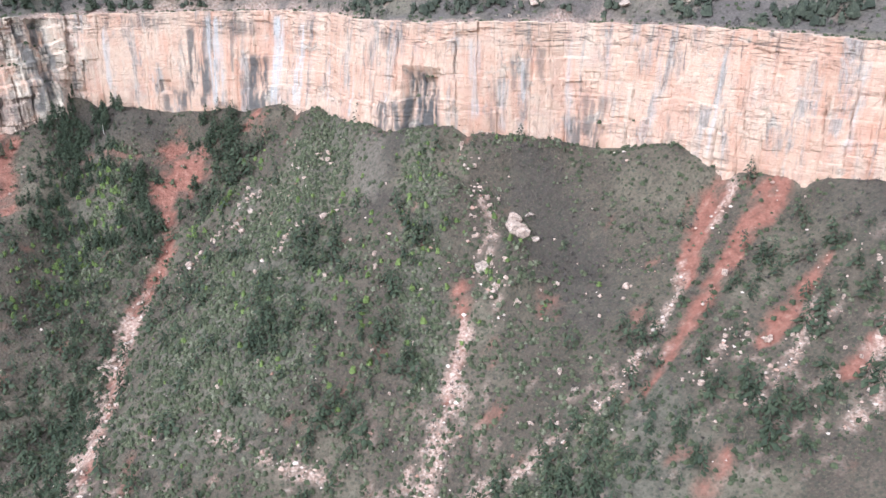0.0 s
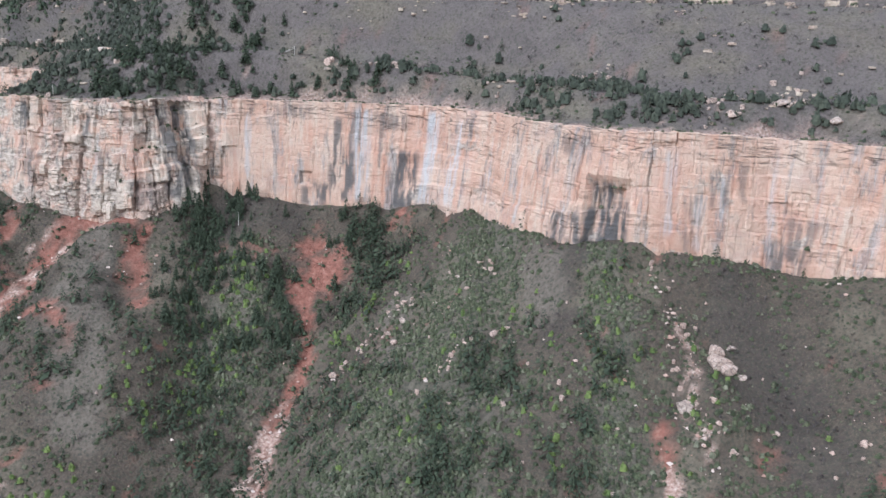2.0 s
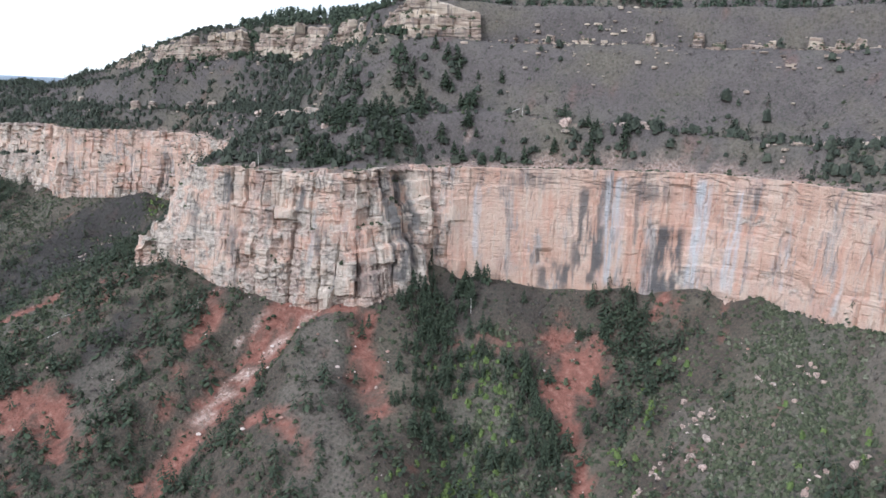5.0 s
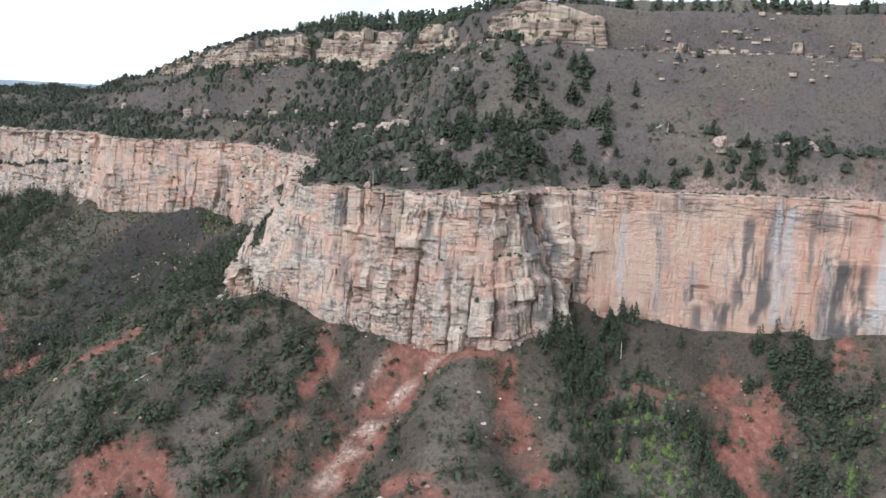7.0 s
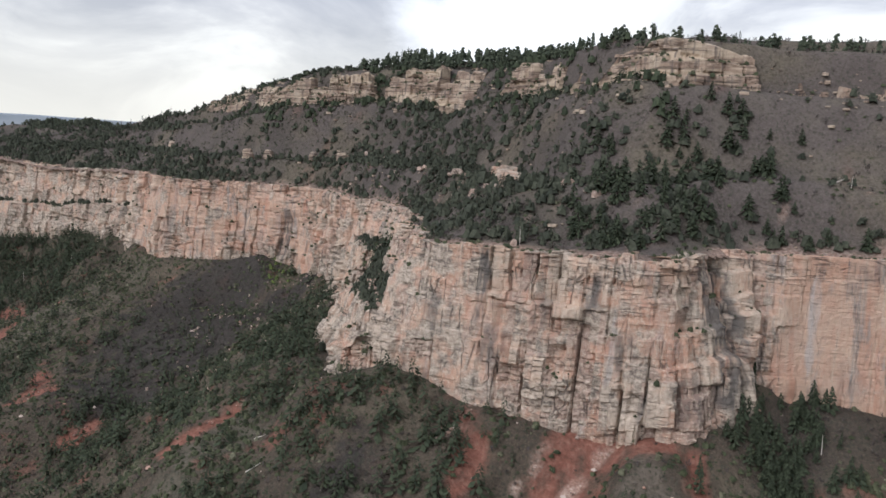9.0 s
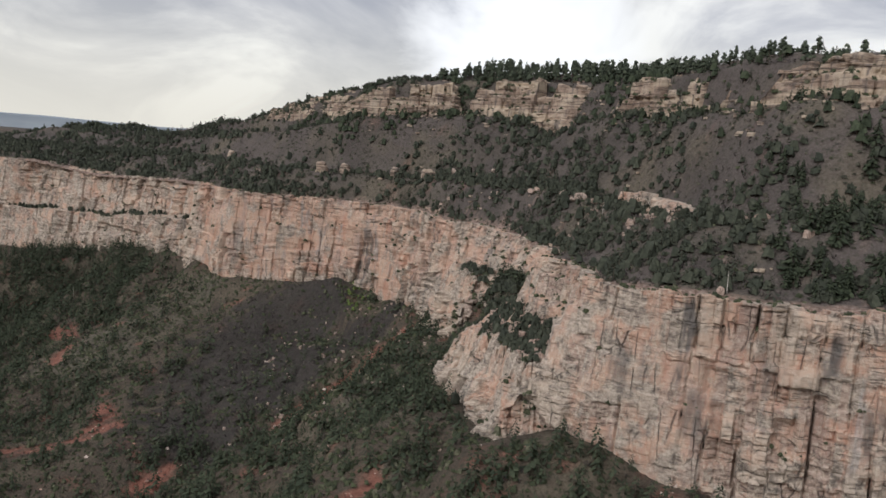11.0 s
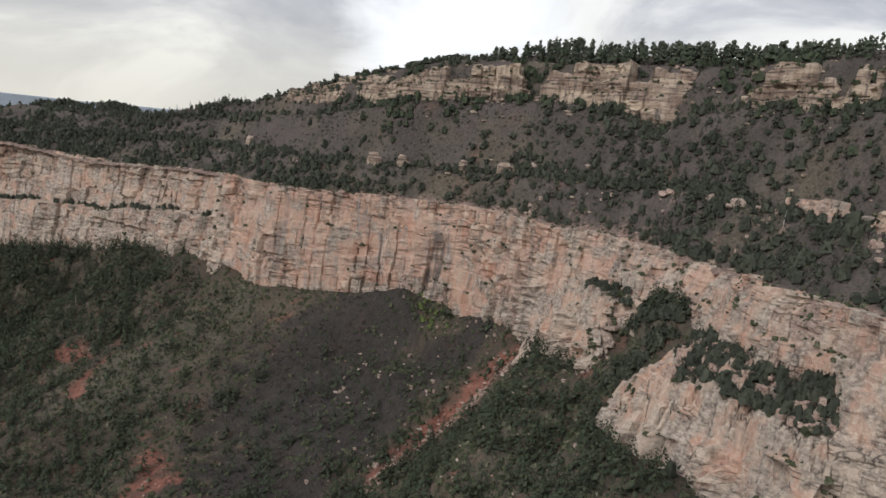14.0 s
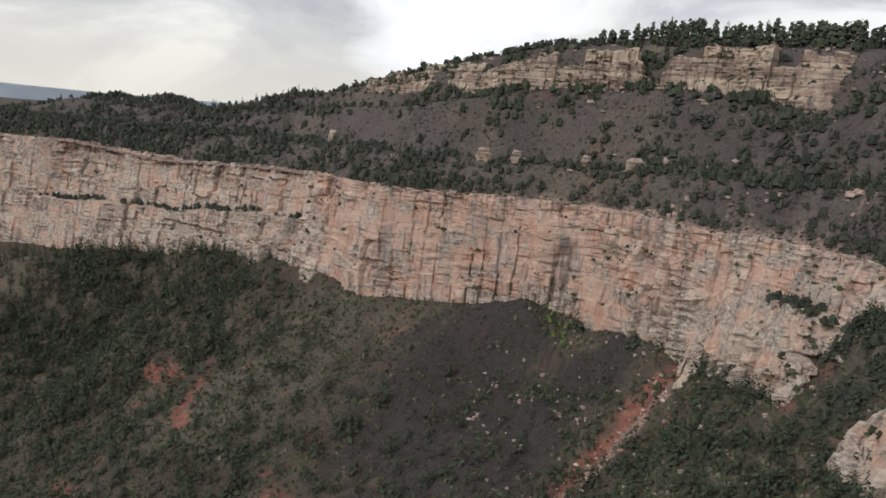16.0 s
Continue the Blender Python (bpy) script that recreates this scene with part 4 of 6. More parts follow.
RED = [[(-104, 452, 3), (-107, 446, 3)], [(-146, 441, 9), (-139, 429, 13), (-146, 415, 7), (-140, 402, 3), (-137, 390, 3.5), (-139, 368, 5), (-144, 350, 4), (-144, 329, 4), (-138, 300, 4), (-135, 262, 4)],
       [(-252, 440, 17), (-262, 428, 13), (-271, 413, 10), (-281, 396, 8), (-286, 384, 7), (-296, 362, 6)], [(-228, 428, 4), (-226, 408, 5), (-219, 396, 7), (-213, 388, 6)],
       [(114, 331, 4), (106, 322, 5), (95, 307, 5), (90, 292, 3)], [(128, 316, 5), (116, 304, 5.5), (98, 286, 4), (80, 266, 3), (70, 254, 2.5)], [(134, 278, 2.5), (116, 264, 4), (108, 257, 2)],
       [(160, 258, 3.5), (143, 246, 4), (128, 238, 3)], [(86, 222, 4), (80, 212, 4)], [(6, 314, 3), (7, 292, 2.5), (0, 270, 2)],
       [(-403, 659, 3), (-417, 647, 5), (-432, 633, 5), (-446, 617, 5), (-462, 592, 4)], [(-300, 440, 4), (-296, 425, 5), (-300, 412, 3)], [(-364, 380, 10), (-346, 382, 9), (-335, 372, 6)],
       [(-385, 452, 3), (-392, 440, 4), (-400, 428, 3)], [(-650, 702, 9), (-640, 696, 6)], [(-500, 560, 5), (-512, 548, 6)], [(-620, 690, 5), (-612, 640, 5)], [(-560, 600, 6), (-545, 585, 7), (-580, 560, 8)],
       [(-388, 620, 3), (-385, 590, 2)], [(-275, 330, 8), (-290, 300, 6)], [(-260, 432, 14), (-238, 430, 6)], [(-262, 380, 4), (-245, 372, 4)]]
SCREE_RUNS = [[(-268, 438, 1), (-282, 420, 1.5)], [(-254, 434, 2), (-264, 424, 2.5), (-274, 410, 2.5), (-286, 390, 4)], [(-140, 360, 3), (-146, 340, 6), (-146, 320, 7), (-140, 290, 8), (-138, 255, 9)],
              [(9, 300, 2), (6, 290, 3), (2, 270, 5), (-6, 250, 7), (-14, 235, 8)], [(92, 300, 2), (82, 284, 2.5), (66, 264, 2.5), (50, 250, 3), (30, 242, 3), (10, 236, 6)],
              [(14, 352, 2), (20, 336, 3), (16, 318, 3), (20, 300, 2)], [(-412, 645, 2), (-440, 616, 3), (-462, 588, 3)], [(118, 330, 2), (104, 312, 2.5)],
              [(160, 250, 8), (140, 240, 6)], [(-300, 445, 2), (-306, 432, 3)], [(-90, 268, 2.5), (-60, 256, 3), (-40, 250, 3)], [(175, 262, 7), (150, 240, 6), (125, 222, 5)], [(128, 262, 3), (112, 246, 3), (98, 236, 3)], [(-190, 300, 6), (-215, 296, 6), (-240, 300, 6)]]
GREEN = [[(-58, 420, 14), (-70, 385, 26), (-80, 340, 34), (-90, 290, 36)], [(-14, 370, 7), (-10, 340, 9), (-12, 310, 9), (-8, 280, 8)], [(-178, 430, 9), (-172, 400, 16), (-168, 370, 16)],
         [(-560, 720, 12), (-575, 680, 18), (-600, 640, 24)], [(-454, 702, 9), (-462, 690, 8)], [(-380, 450, 10), (-385, 415, 14), (-395, 380, 16)], [(60, 225, 30), (20, 215, 20)], [(-372, 584, 10), (-352, 586, 12)], [(-405, 530, 18), (-430, 560, 24), (-420, 600, 14)]]
BRUSH = [[(-28, 372, 12), (-30, 352, 9)], [(38, 350, 16), (48, 325, 17), (55, 300, 14)], [(-190, 448, 13), (-165, 455, 12)], [(-480, 700, 28), (-500, 668, 42), (-502, 630, 42), (-506, 590, 34)], [(-430, 680, 14), (-455, 650, 16), (-480, 610, 16)], [(150, 290, 14), (175, 262, 16)],
         [(-238, 400, 9), (-232, 380, 10)], [(-330, 420, 10), (-335, 400, 12)]]

DRY = [[(-244, 422, 5), (-243, 402, 12), (-240, 382, 14), (-230, 360, 14), (-215, 330, 12)], [(-330, 402, 9), (-336, 385, 10)], [(-40, 385, 8), (-34, 360, 8)], [(-98, 400, 6), (-100, 380, 8), (-92, 362, 6)]]


def ground():
    gx, gy = spread(-800, 190, 2.8, -4600, 4600), spread(205, 860, 2.6, -4600, 4800)
    X, Y = np.meshgrid(gx, gy, indexing="ij")
    Z = low_ground(X, Y)
    red, loose = strip(RED, X, Y, 81), strip(SCREE_RUNS, X, Y, 83)
    red = np.maximum(red, 0.7 * smoothstep(0.40, 0.55, fbm(X / 12, Y / 12, 0, 4, 85)) * smoothstep(-200, -330, X) * (1 - 0.9 * strip(BRUSH, X, Y, 93)))
    red = np.maximum(red, (1 - 0.9 * strip(BRUSH, X, Y, 93)) * 0.6 * smoothstep(0.45, 0.58, fbm(X / 9, Y / 9, 0, 4, 89)))
    red = red * (1 - 0.65 * smoothstep(0.05, 0.35, fbm(X / 5.5, Y / 5.5, 0, 4, 95)))
    loose = 0.95 * loose * smoothstep(-0.25, 0.1, fbm(X / 3.5, Y / 3.5, 0, 3, 87))
    loose = np.maximum(loose, 0.5 * smoothstep(0.30, 0.46, fbm(X / 4, Y / 4, 0, 4, 90)) * smoothstep(285, 262, Y) * (X > -200))
    near = smoothstep(195, 225, Y) * smoothstep(235, 215, X)
    red, loose = red * near, loose * near
    Z = Z - 0.9 * red * (1 - loose) + 0.3 * loose * vnoise(X / 2, Y / 2, 0, 88)
    me = mesh_from("ground", np.stack([X, Y, Z], -1).reshape(-1, 3), grid_faces(*X.shape)[:, ::-1][:, ::-1], [SOIL_LOW], smooth=True,
                   attrs={"red": red, "rubble": loose, "dry": 0.8 * strip(DRY, X, Y, 92), "green": strip(GREEN, X, Y, 91), "brush": strip(BRUSH, X, Y, 93) * np.where(X > -330, 0.45, 1.0)})
    return structure("ground", me, "steep canyon slope of brush, dry grass and red soil", "ground")


def upland():
    gx, gy = spread(-900, 180, 2.8, -4600, 4600), spread(300, 900, 2.6, 60, 4800)
    X, Y = np.meshgrid(gx, gy, indexing="ij")
    Z = high_ground(X, Y)
    d, _, side, _ = along(RIM, X, Y)
    Z = Z - 2.2 * smoothstep(4, -2, -side * d)
    P = grid_faces(*X.shape)
    ok = ((side < 0) | (d < 2.0)).ravel()
    P = P[ok[P].all(1)]
    loose = 0.6 * smoothstep(0.42, 0.6, fbm(X / 5, Y / 5, 0, 4, 97)) * smoothstep(40, 12, d)
    loose = np.maximum(loose, smoothstep(7, 1, d + 5 * fbm(X / 6, Y / 6, 0, 3, 103)) * 0.7)
    at = {"red": 0.25 * smoothstep(0.46, 0.6, fbm(X / 12, Y / 12, 0, 4, 99)), "rubble": loose, "green": 0.6 * smoothstep(0.0, 0.4, fbm(X / 14, Y / 14, 0, 4, 101)) * smoothstep(60, 20, d), "brush": (0.10 + 0.35 * smoothstep(-0.1, 0.3, fbm(X / 24, Y / 24, 0, 4, 105))) * smoothstep(-225, -300, X)}
    V, P, at = used_only(np.stack([X, Y, Z], -1).reshape(-1, 3), P, {k: np.ravel(v) for k, v in at.items()})
    return structure("bench", mesh_from("bench", V, P, [SOIL_HIGH], smooth=True, attrs=at), "grey-brown brushy slope above the cliff", "slope")


ground()
upland()
# upright backdrop sheet of far land, with the haze painted as its colour
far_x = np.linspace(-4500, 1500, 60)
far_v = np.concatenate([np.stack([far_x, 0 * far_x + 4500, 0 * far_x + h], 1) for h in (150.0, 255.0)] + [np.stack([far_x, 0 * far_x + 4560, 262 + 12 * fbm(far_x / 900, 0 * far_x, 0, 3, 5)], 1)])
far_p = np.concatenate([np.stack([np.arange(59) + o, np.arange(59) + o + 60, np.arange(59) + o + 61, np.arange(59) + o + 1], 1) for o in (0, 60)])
structure("backdrop", mesh_from("backdrop", far_v, far_p, [FAR]), "plain on the horizon with blue haze painted into its colour", "distance")

# ---- plants and stones ----
rng = np.random.default_rng(7)


def leaf_pairs(rows):
    """Leaf sprays: each row is base, tip, half width and lift; two triangles folded along the stem."""
    V, T = [], []
    for base, tip, wide, lift in rows:
        mid = (base + tip) / 2
        n = len(V)
        V += [base + lift * 0.5, mid + wide, tip + lift * 0.5, mid - wide]
        T += [(n, n + 1, n + 2), (n, n + 2, n + 3)]
    return np.array(V), np.array(T)


def fir_crown(seed, sprays=120, low=0.08, width=0.33, lean=0.45, wide=0.17):
    """A unit-high conifer crown of drooping sprays round a stem, with gaps and an uneven outline."""
    r = np.random.default_rng(seed)
    rows = []
    lop = r.uniform(0, 6.283)
    for k in range(sprays):
        h = low + (0.985 - low) * (k / sprays) ** 0.9
        a = k * 2.39996 + r.uniform(-0.6, 0.6)
        reach = width * (1 - h) ** 0.8 * r.uniform(0.35, 1.3) * (1 + 0.18 * math.cos(a - lop)) + 0.025
        d = np.array([math.cos(a), math.sin(a), 0])
        inner = r.uniform(0.0, 0.45)
        base = np.array([0, 0, h + 0.03]) + d * reach * inner
        tip = np.array([0, 0, h - lean * reach * r.uniform(0.1, 1.3)]) + d * reach
        side = (np.array([-d[1], d[0], 0]) + np.array([0, 0, r.uniform(-0.9, 0.9)])) * (reach * wide + 0.013)
        rows.append((base, tip, side, np.array([0, 0, 0.02 + 0.06 * reach])))
    return leaf_pairs(rows)


def pine_crown(seed, clumps=6):
    """An open ponderosa crown: uneven clumps of needles stepped up a bare stem."""
    r = np.random.default_rng(seed)
    VS, TS, n = [], [], 0
    for k in range(clumps):
        h = 0.34 + 0.58 * (k + r.uniform(-0.3, 0.3)) / (clumps - 1)
        V, T = lump_crown(seed * 31 + k, 1, 0.9)
        a, reach = k * 2.4 + r.uniform(-0.5, 0.5), 0.17 * (1.05 - h) * r.uniform(0.4, 1.4)
        V = V * r.uniform(0.34, 0.52) * (1.15 - 0.5 * h) + np.array([math.cos(a) * reach, math.sin(a) * reach, h - 0.10])
        VS.append(V)
        TS.append(T + n)
        n += len(V)
    return np.concatenate(VS), np.concatenate(TS)


def bush_crown(seed, clumps=12, flat=0.75):
    r = np.random.default_rng(seed)
    rows = []
    for k in range(clumps):
        a, e = r.uniform(0, 6.283), r.uniform(0.05, 1.45)
        d = np.array([math.cos(a) * math.cos(e), math.sin(a) * math.cos(e), math.sin(e) * flat]) * r.uniform(0.24, 0.47)
        v = r.normal(size=3)
        v = v / np.linalg.norm(v) * r.uniform(0.13, 0.24)
        w = np.cross(v, r.normal(size=3) * 0.3 + d)
        w = w / np.linalg.norm(w) * r.uniform(0.07, 0.13)
        rows.append((d - v, d + v, w, d * 0.35))
    V, T = leaf_pairs(rows)
    V[:, 2] = np.maximum(V[:, 2] + 0.08, -0.05)
    return V, T


def lump_crown(seed, sprays=5, flat=0.8):
    """A shrub: an uneven heart of foliage with loose sprays standing out of it."""
    r = np.random.default_rng(seed)
    a = np.arange(6) * math.pi / 3 + r.uniform(-0.4, 0.4, 6)
    low = np.stack([np.cos(a) * r.uniform(0.28, 0.50, 6), np.sin(a) * r.uniform(0.28, 0.50, 6), r.uniform(-0.12, 0.10, 6)], 1)
    b = np.arange(4) * math.pi / 2 + r.uniform(-0.5, 0.5, 4)
    top = np.stack([np.cos(b) * r.uniform(0.12, 0.30, 4), np.sin(b) * r.uniform(0.12, 0.30, 4), flat * r.uniform(0.36, 0.62, 4)], 1)
    V, T = [*low, *top], [(6, 7, 8), (6, 8, 9)]
    for k, up in enumerate((6, 7, 7, 8, 9, 9)):
        T.append((k, (k + 1) % 6, up))
    T += [(1, 7, 6), (3, 8, 7), (4, 9, 8), (0, 6, 9)]
    W, Q = bush_crown(seed + 500, sprays, flat)
    return np.concatenate([np.array(V), W * 1.05]), np.concatenate([np.array(T), Q + len(V)])


def twig_tuft(seed, twigs=7):
    r = np.random.default_rng(seed)
    V, T = [], []
    for k in range(twigs):
        a = r.uniform(0, 6.283)
        d = np.array([math.cos(a), math.sin(a), 0])
        tip = d * r.uniform(0.25, 0.5) + np.array([0, 0, r.uniform(0.3, 0.75)])
        s = np.array([-d[1], d[0], 0]) * r.uniform(0.05, 0.12)
        n = len(V)
        V += [d * 0.05, tip + s, tip - s * 0.6 + np.array([0, 0, 0.08])]
        T += [(n, n + 1, n + 2)]
    return np.array(V), np.array(T)


def stem(sides=5, r0=0.016, top=0.92):
    a = np.arange(sides) * 2 * math.pi / sides
    ring = lambda r, z: np.stack([r * np.cos(a), r * np.sin(a), 0 * a + z], 1)
    V = np.concatenate([ring(r0, -0.06), ring(r0 * 0.6, 0.5), [[0, 0, top]]])
    T = []
    for k in range(sides):
        j = (k + 1) % sides
        T += [(k, j, sides + j), (k, sides + j, sides + k), (sides + k, sides + j, 2 * sides)]
    return V, np.array(T)


def pebble(seed):
    r = np.random.default_rng(seed)
    V = np.array([(1, 0, 0), (-1, 0, 0), (0, 1, 0), (0, -1, 0), (0, 0, 1), (0, 0, -0.6), (0.75, 0.7, 0.45), (-0.7, -0.75, 0.5)], float) * r.uniform(0.35, 0.62, (8, 3))
    T = np.array([(0, 6, 4), (6, 2, 4), (2, 1, 4), (1, 7, 4), (7, 3, 4), (3, 0, 4), (0, 2, 6), (1, 3, 7), (2, 0, 5), (1, 2, 5), (3, 1, 5), (0, 3, 5)])
    return V, T


def scatter_mesh(name, templates, pos, size, tall, mats):
    """Many small plants or stones as one mesh. templates: lists of (verts, tris, material index)."""
    VS, TS, MS, base = [], [], [], 0
    pick = rng.integers(0, len(templates), len(pos))
    spin = rng.uniform(0, 6.283, len(pos))
    for k, tpl in enumerate(templates):
        idx = np.nonzero(pick == k)[0]
        c, s = np.cos(spin[idx])[:, None], np.sin(spin[idx])[:, None]
        for V, T, m in tpl:
            x, y, z = V[None, :, 0], V[None, :, 1], V[None, :, 2]
            sz, tl = size[idx][:, None], tall[idx][:, None]
            P = np.stack([(x * c - y * s) * sz, (x * s + y * c) * sz, z * tl], -1) + pos[idx][:, None, :]
            TT = T[None] + (np.arange(len(idx)) * len(V))[:, None, None] + base
            VS.append(P.reshape(-1, 3))
            TS.append(TT.reshape(-1, 3))
            MS.append(np.full(TS[-1].shape[0], m))
            base += len(idx) * len(V)
    return mesh_from(name, np.concatenate(VS), np.concatenate(TS), mats, np.concatenate(MS))


def stuff(name, me, label, category):
    return tagged(new(name, me), label, category, kind="stuff")


def throw(n, x0, x1, y0, y1):
    return rng.uniform(x0, x1, n), rng.uniform(y0, y1, n)


def below(X, Y):
    """True on the open slope below the wall, clear of the rock."""
    d, _, side, _ = along(FOOT, X, Y)
    e, _, side_2, _ = along(FOOT_WEST, X, Y)
    hug = (X > -412) & (X < -352) & (Y < 666) & (e < 4.5)
    return np.where(d < e, (side > 0) & (d > 2.5), ((side_2 > 0) & (e > 2.5)) | hug)


def above(X, Y):
    d, _, side, _ = along(RIM, X, Y)
    return (side < 0) & (d > 3.0)


# where the firs stand thick below the wall: x, y, half width, half depth, weight
GROVES = [(-190, 398, 14, 34, 0.55), (-178, 350, 20, 36, 0.7), (-166, 300, 18, 34, 0.8), (-150, 270, 14, 20, 0.7), (90, 225, 40, 16, 0.35), (-208, 447, 9, 9, 1.6), (-190, 457, 9, 4, 1.3), (-197, 440, 8, 10, 0.9), (-120, 442, 10, 13, 1.6), (-113, 427, 7, 11, 1.4), (-735, 812, 50, 30, 1.3), (-755, 775, 45, 40, 1.2), (-690, 700, 40, 40, 1.0), (-650, 645, 30, 25, 0.6), (-640, 765, 20, 14, 1.2), (-602, 700, 12, 20, 0.5), (-388, 530, 9, 26, 1.0), (-380, 500, 8, 24, 0.9), (-375, 470, 9, 18, 0.8), (75, 270, 24, 20, 0.22), (110, 285, 20, 15, 0.22), (130, 248, 25, 18, 0.3), (90, 235, 30, 12, 0.4), (150, 272, 15, 20, 0.3), (60, 240, 20, 10, 0.4), (-510, 600, 50, 40, 0.2), (-480, 640, 30, 30, 0.15), (-402, 560, 16, 30, 1.0), (-412, 590, 12, 22, 1.0), (-440, 570, 42, 60, 0.55), (-392, 612, 8, 18, 0.9), (-700, 780, 40, 36, 0.9), (-640, 720, 24, 30, 0.6), (-360, 592, 8, 9, 1.0), (-120, 340, 20, 40, 0.25), (-20, 300, 12, 40, 0.3), (-46, 332, 9, 34, 0.22), (-44, 296, 12, 16, 0.3), (-240, 372, 20, 24, 0.35), (-270, 372, 18, 24, 0.4), (-150, 300, 18, 26, 0.5), (-358, 586, 13, 10, 1.0), (-372, 582, 8, 8, 0.9), (-216, 452, 10, 9, 1.0), (-205, 440, 9, 12, 0.7), (-118, 446, 12, 12, 1.0), (-112, 428, 11, 14, 1.0), (-122, 412, 8, 12, 0.8), (-158, 410, 8, 22, 0.75), (-152, 380, 10, 18, 0.7), (-168, 420, 9, 8, 0.5),
          (-200, 405, 8, 16, 0.8), (-196, 385, 9, 14, 0.8), (-228, 418, 6, 10, 0.6), (-185, 360, 16, 20, 0.6), (-130, 458, 10, 6, 0.7), (-60, 335, 10, 16, 0.5), (-70, 300, 18, 16, 0.7), (-160, 330, 14, 20, 0.7),
          (-300, 432, 12, 10, 0.7), (-312, 405, 14, 16, 0.7), (-330, 440, 16, 10, 0.8), (-350, 430, 14, 14, 0.7), (-306, 380, 12, 18, 0.8), (-285, 360, 14, 18, 0.6), (-395, 500, 12, 26, 0.9), (-410, 590, 14, 24, 0.8),
          (-400, 520, 16, 24, 0.9), (-640, 760, 24, 24, 0.9), (-680, 790, 40, 26, 0.9), (-670, 740, 30, 30, 0.8), (-610, 740, 14, 14, 0.6), (-430, 560, 20, 24, 0.6), (-470, 520, 40, 30, 0.6), (128, 324, 6, 4, 0.9), (137, 318, 5, 4, 0.8),
          (40, 230, 30, 14, 0.7), (110, 235, 14, 10, 0.4), (-375, 395, 16, 20, 0.6), (-40, 268, 14, 12, 0.6), (-420, 600, 16, 20, 0.8), (-445, 585, 20, 16, 0.6), (-425, 480, 30, 30, 0.7), (-500, 560, 30, 24, 0.45), (-540, 640, 12, 30, 0.35), (-400, 640, 6, 10, 0.8), (-600, 600, 40, 40, 0.4), (-345, 400, 14, 16, 0.6), (-330, 360, 24, 24, 0.6)]


def grove(X, Y):
    g = np.zeros(X.shape)
    for x, y, a, b, w in GROVES:
        g = np.maximum(g, w * np.exp(-((X - x) / a) ** 2 - ((Y - y) / b) ** 2))
    return g


def fir_places():
    X, Y = throw(125000, -860, 180, 215, 860)
    g = grove(X, Y) * 0.60 + 0.026 * smoothstep(-0.1, 0.3, fbm(X / 18, Y / 18, 0, 3, 111)) * (1 - 0.8 * strip(BRUSH, X, Y, 93)) * (1 - 0.6 * strip(DRY, X, Y, 92)) + 0.03 * (X < -560)
    bare = np.maximum(strip(RED, X, Y, 81), np.exp(-((X + 174) / 8) ** 2 - ((Y - 405) / 20) ** 2))
    keep = (rng.uniform(0, 1, len(X)) < g * (1 - 0.8 * bare)) & below(X, Y)
    X, Y = X[keep], Y[keep]
    return np.stack([X, Y, low_ground(X, Y) - 0.3], 1)


# where the trees above the wall stand thick
WOODS = [(-255, 480, 42, 16, 1.0), (-224, 505, 13, 17, 0.9), (-300, 500, 20, 25, 0.9), (-196, 487, 6, 7, 1.0), (-197, 516, 4, 7, 0.9), (-207, 524, 4, 5, 0.8), (-178, 482, 5, 4, 0.7), (-340, 625, 34, 40, 1.0), (-318, 575, 16, 34, 1.0), (-375, 690, 30, 45, 0.9),
         (-312, 610, 22, 32, 0.9), (-388, 688, 22, 12, 0.9), (-358, 694, 22, 12, 0.8), (-336, 660, 20, 12, 0.8), (-405, 738, 24, 11, 0.85), (-432, 724, 24, 7, 1.0), (-510, 743, 44, 9, 1.0), (-543, 760, 22, 10, 0.9), (-504, 786, 13, 9, 0.8),
         (-600, 797, 35, 9, 0.7), (-654, 850, 30, 12, 0.9), (-727, 893, 50, 16, 0.95), (-776, 908, 45, 16, 0.9), (-860, 950, 60, 25, 0.9), (-137, 482, 40, 4, 0.9), (-102, 485, 11, 6, 1.0), (-76, 489, 8, 11, 1.0), (-58, 470, 12, 8, 0.5),
         (-38, 442, 14, 20, 0.7), (-12, 436, 15, 20, 0.9), (18, 408, 28, 7, 1.0), (29, 456, 4, 6, 0.9), (34, 462, 3, 5, 0.6), (76, 398, 30, 8, 0.7), (104, 378, 12, 8, 0.7), (148, 352, 16, 8, 0.9), (-120, 500, 5, 4, 0.6), (-150, 505, 2, 3, 0.6),
         (-440, 740, 8, 6, 0.6), (-470, 742, 10, 4, 0.7), (-270, 530, 16, 14, 0.5), (-290, 545, 12, 16, 0.7), (-700, 940, 60, 20, 0.6)]


def woods(X, Y):
    g = np.zeros(X.shape)
    for x, y, a, b, w in WOODS:
        g = np.maximum(g, w * np.exp(-(((X - x) / (1.25 * a)) ** 2 + ((Y - y) / (1.25 * b)) ** 2) ** 1.5))
    return g * (0.35 + 0.65 * smoothstep(-0.25, 0.15, fbm(X / 16, Y / 16, 0, 3, 121)))


def bench_places():
    X, Y = throw(42000, -960, 170, 320, 1060)
    patch = fbm(X / 30, Y / 30, 0, 4, 125)
    up = 0.012 * smoothstep(0.0, 0.4, patch) + 0.06 * (X < -240) * smoothstep(-0.1, 0.35, patch)
    keep = (rng.uniform(0, 1, len(X)) < 0.95 * woods(X, Y) + up) & above(X, Y) & (high_ground(X, Y) < 334)
    X, Y = X[keep], Y[keep]
    return np.stack([X, Y, high_ground(X, Y) - 0.3], 1)


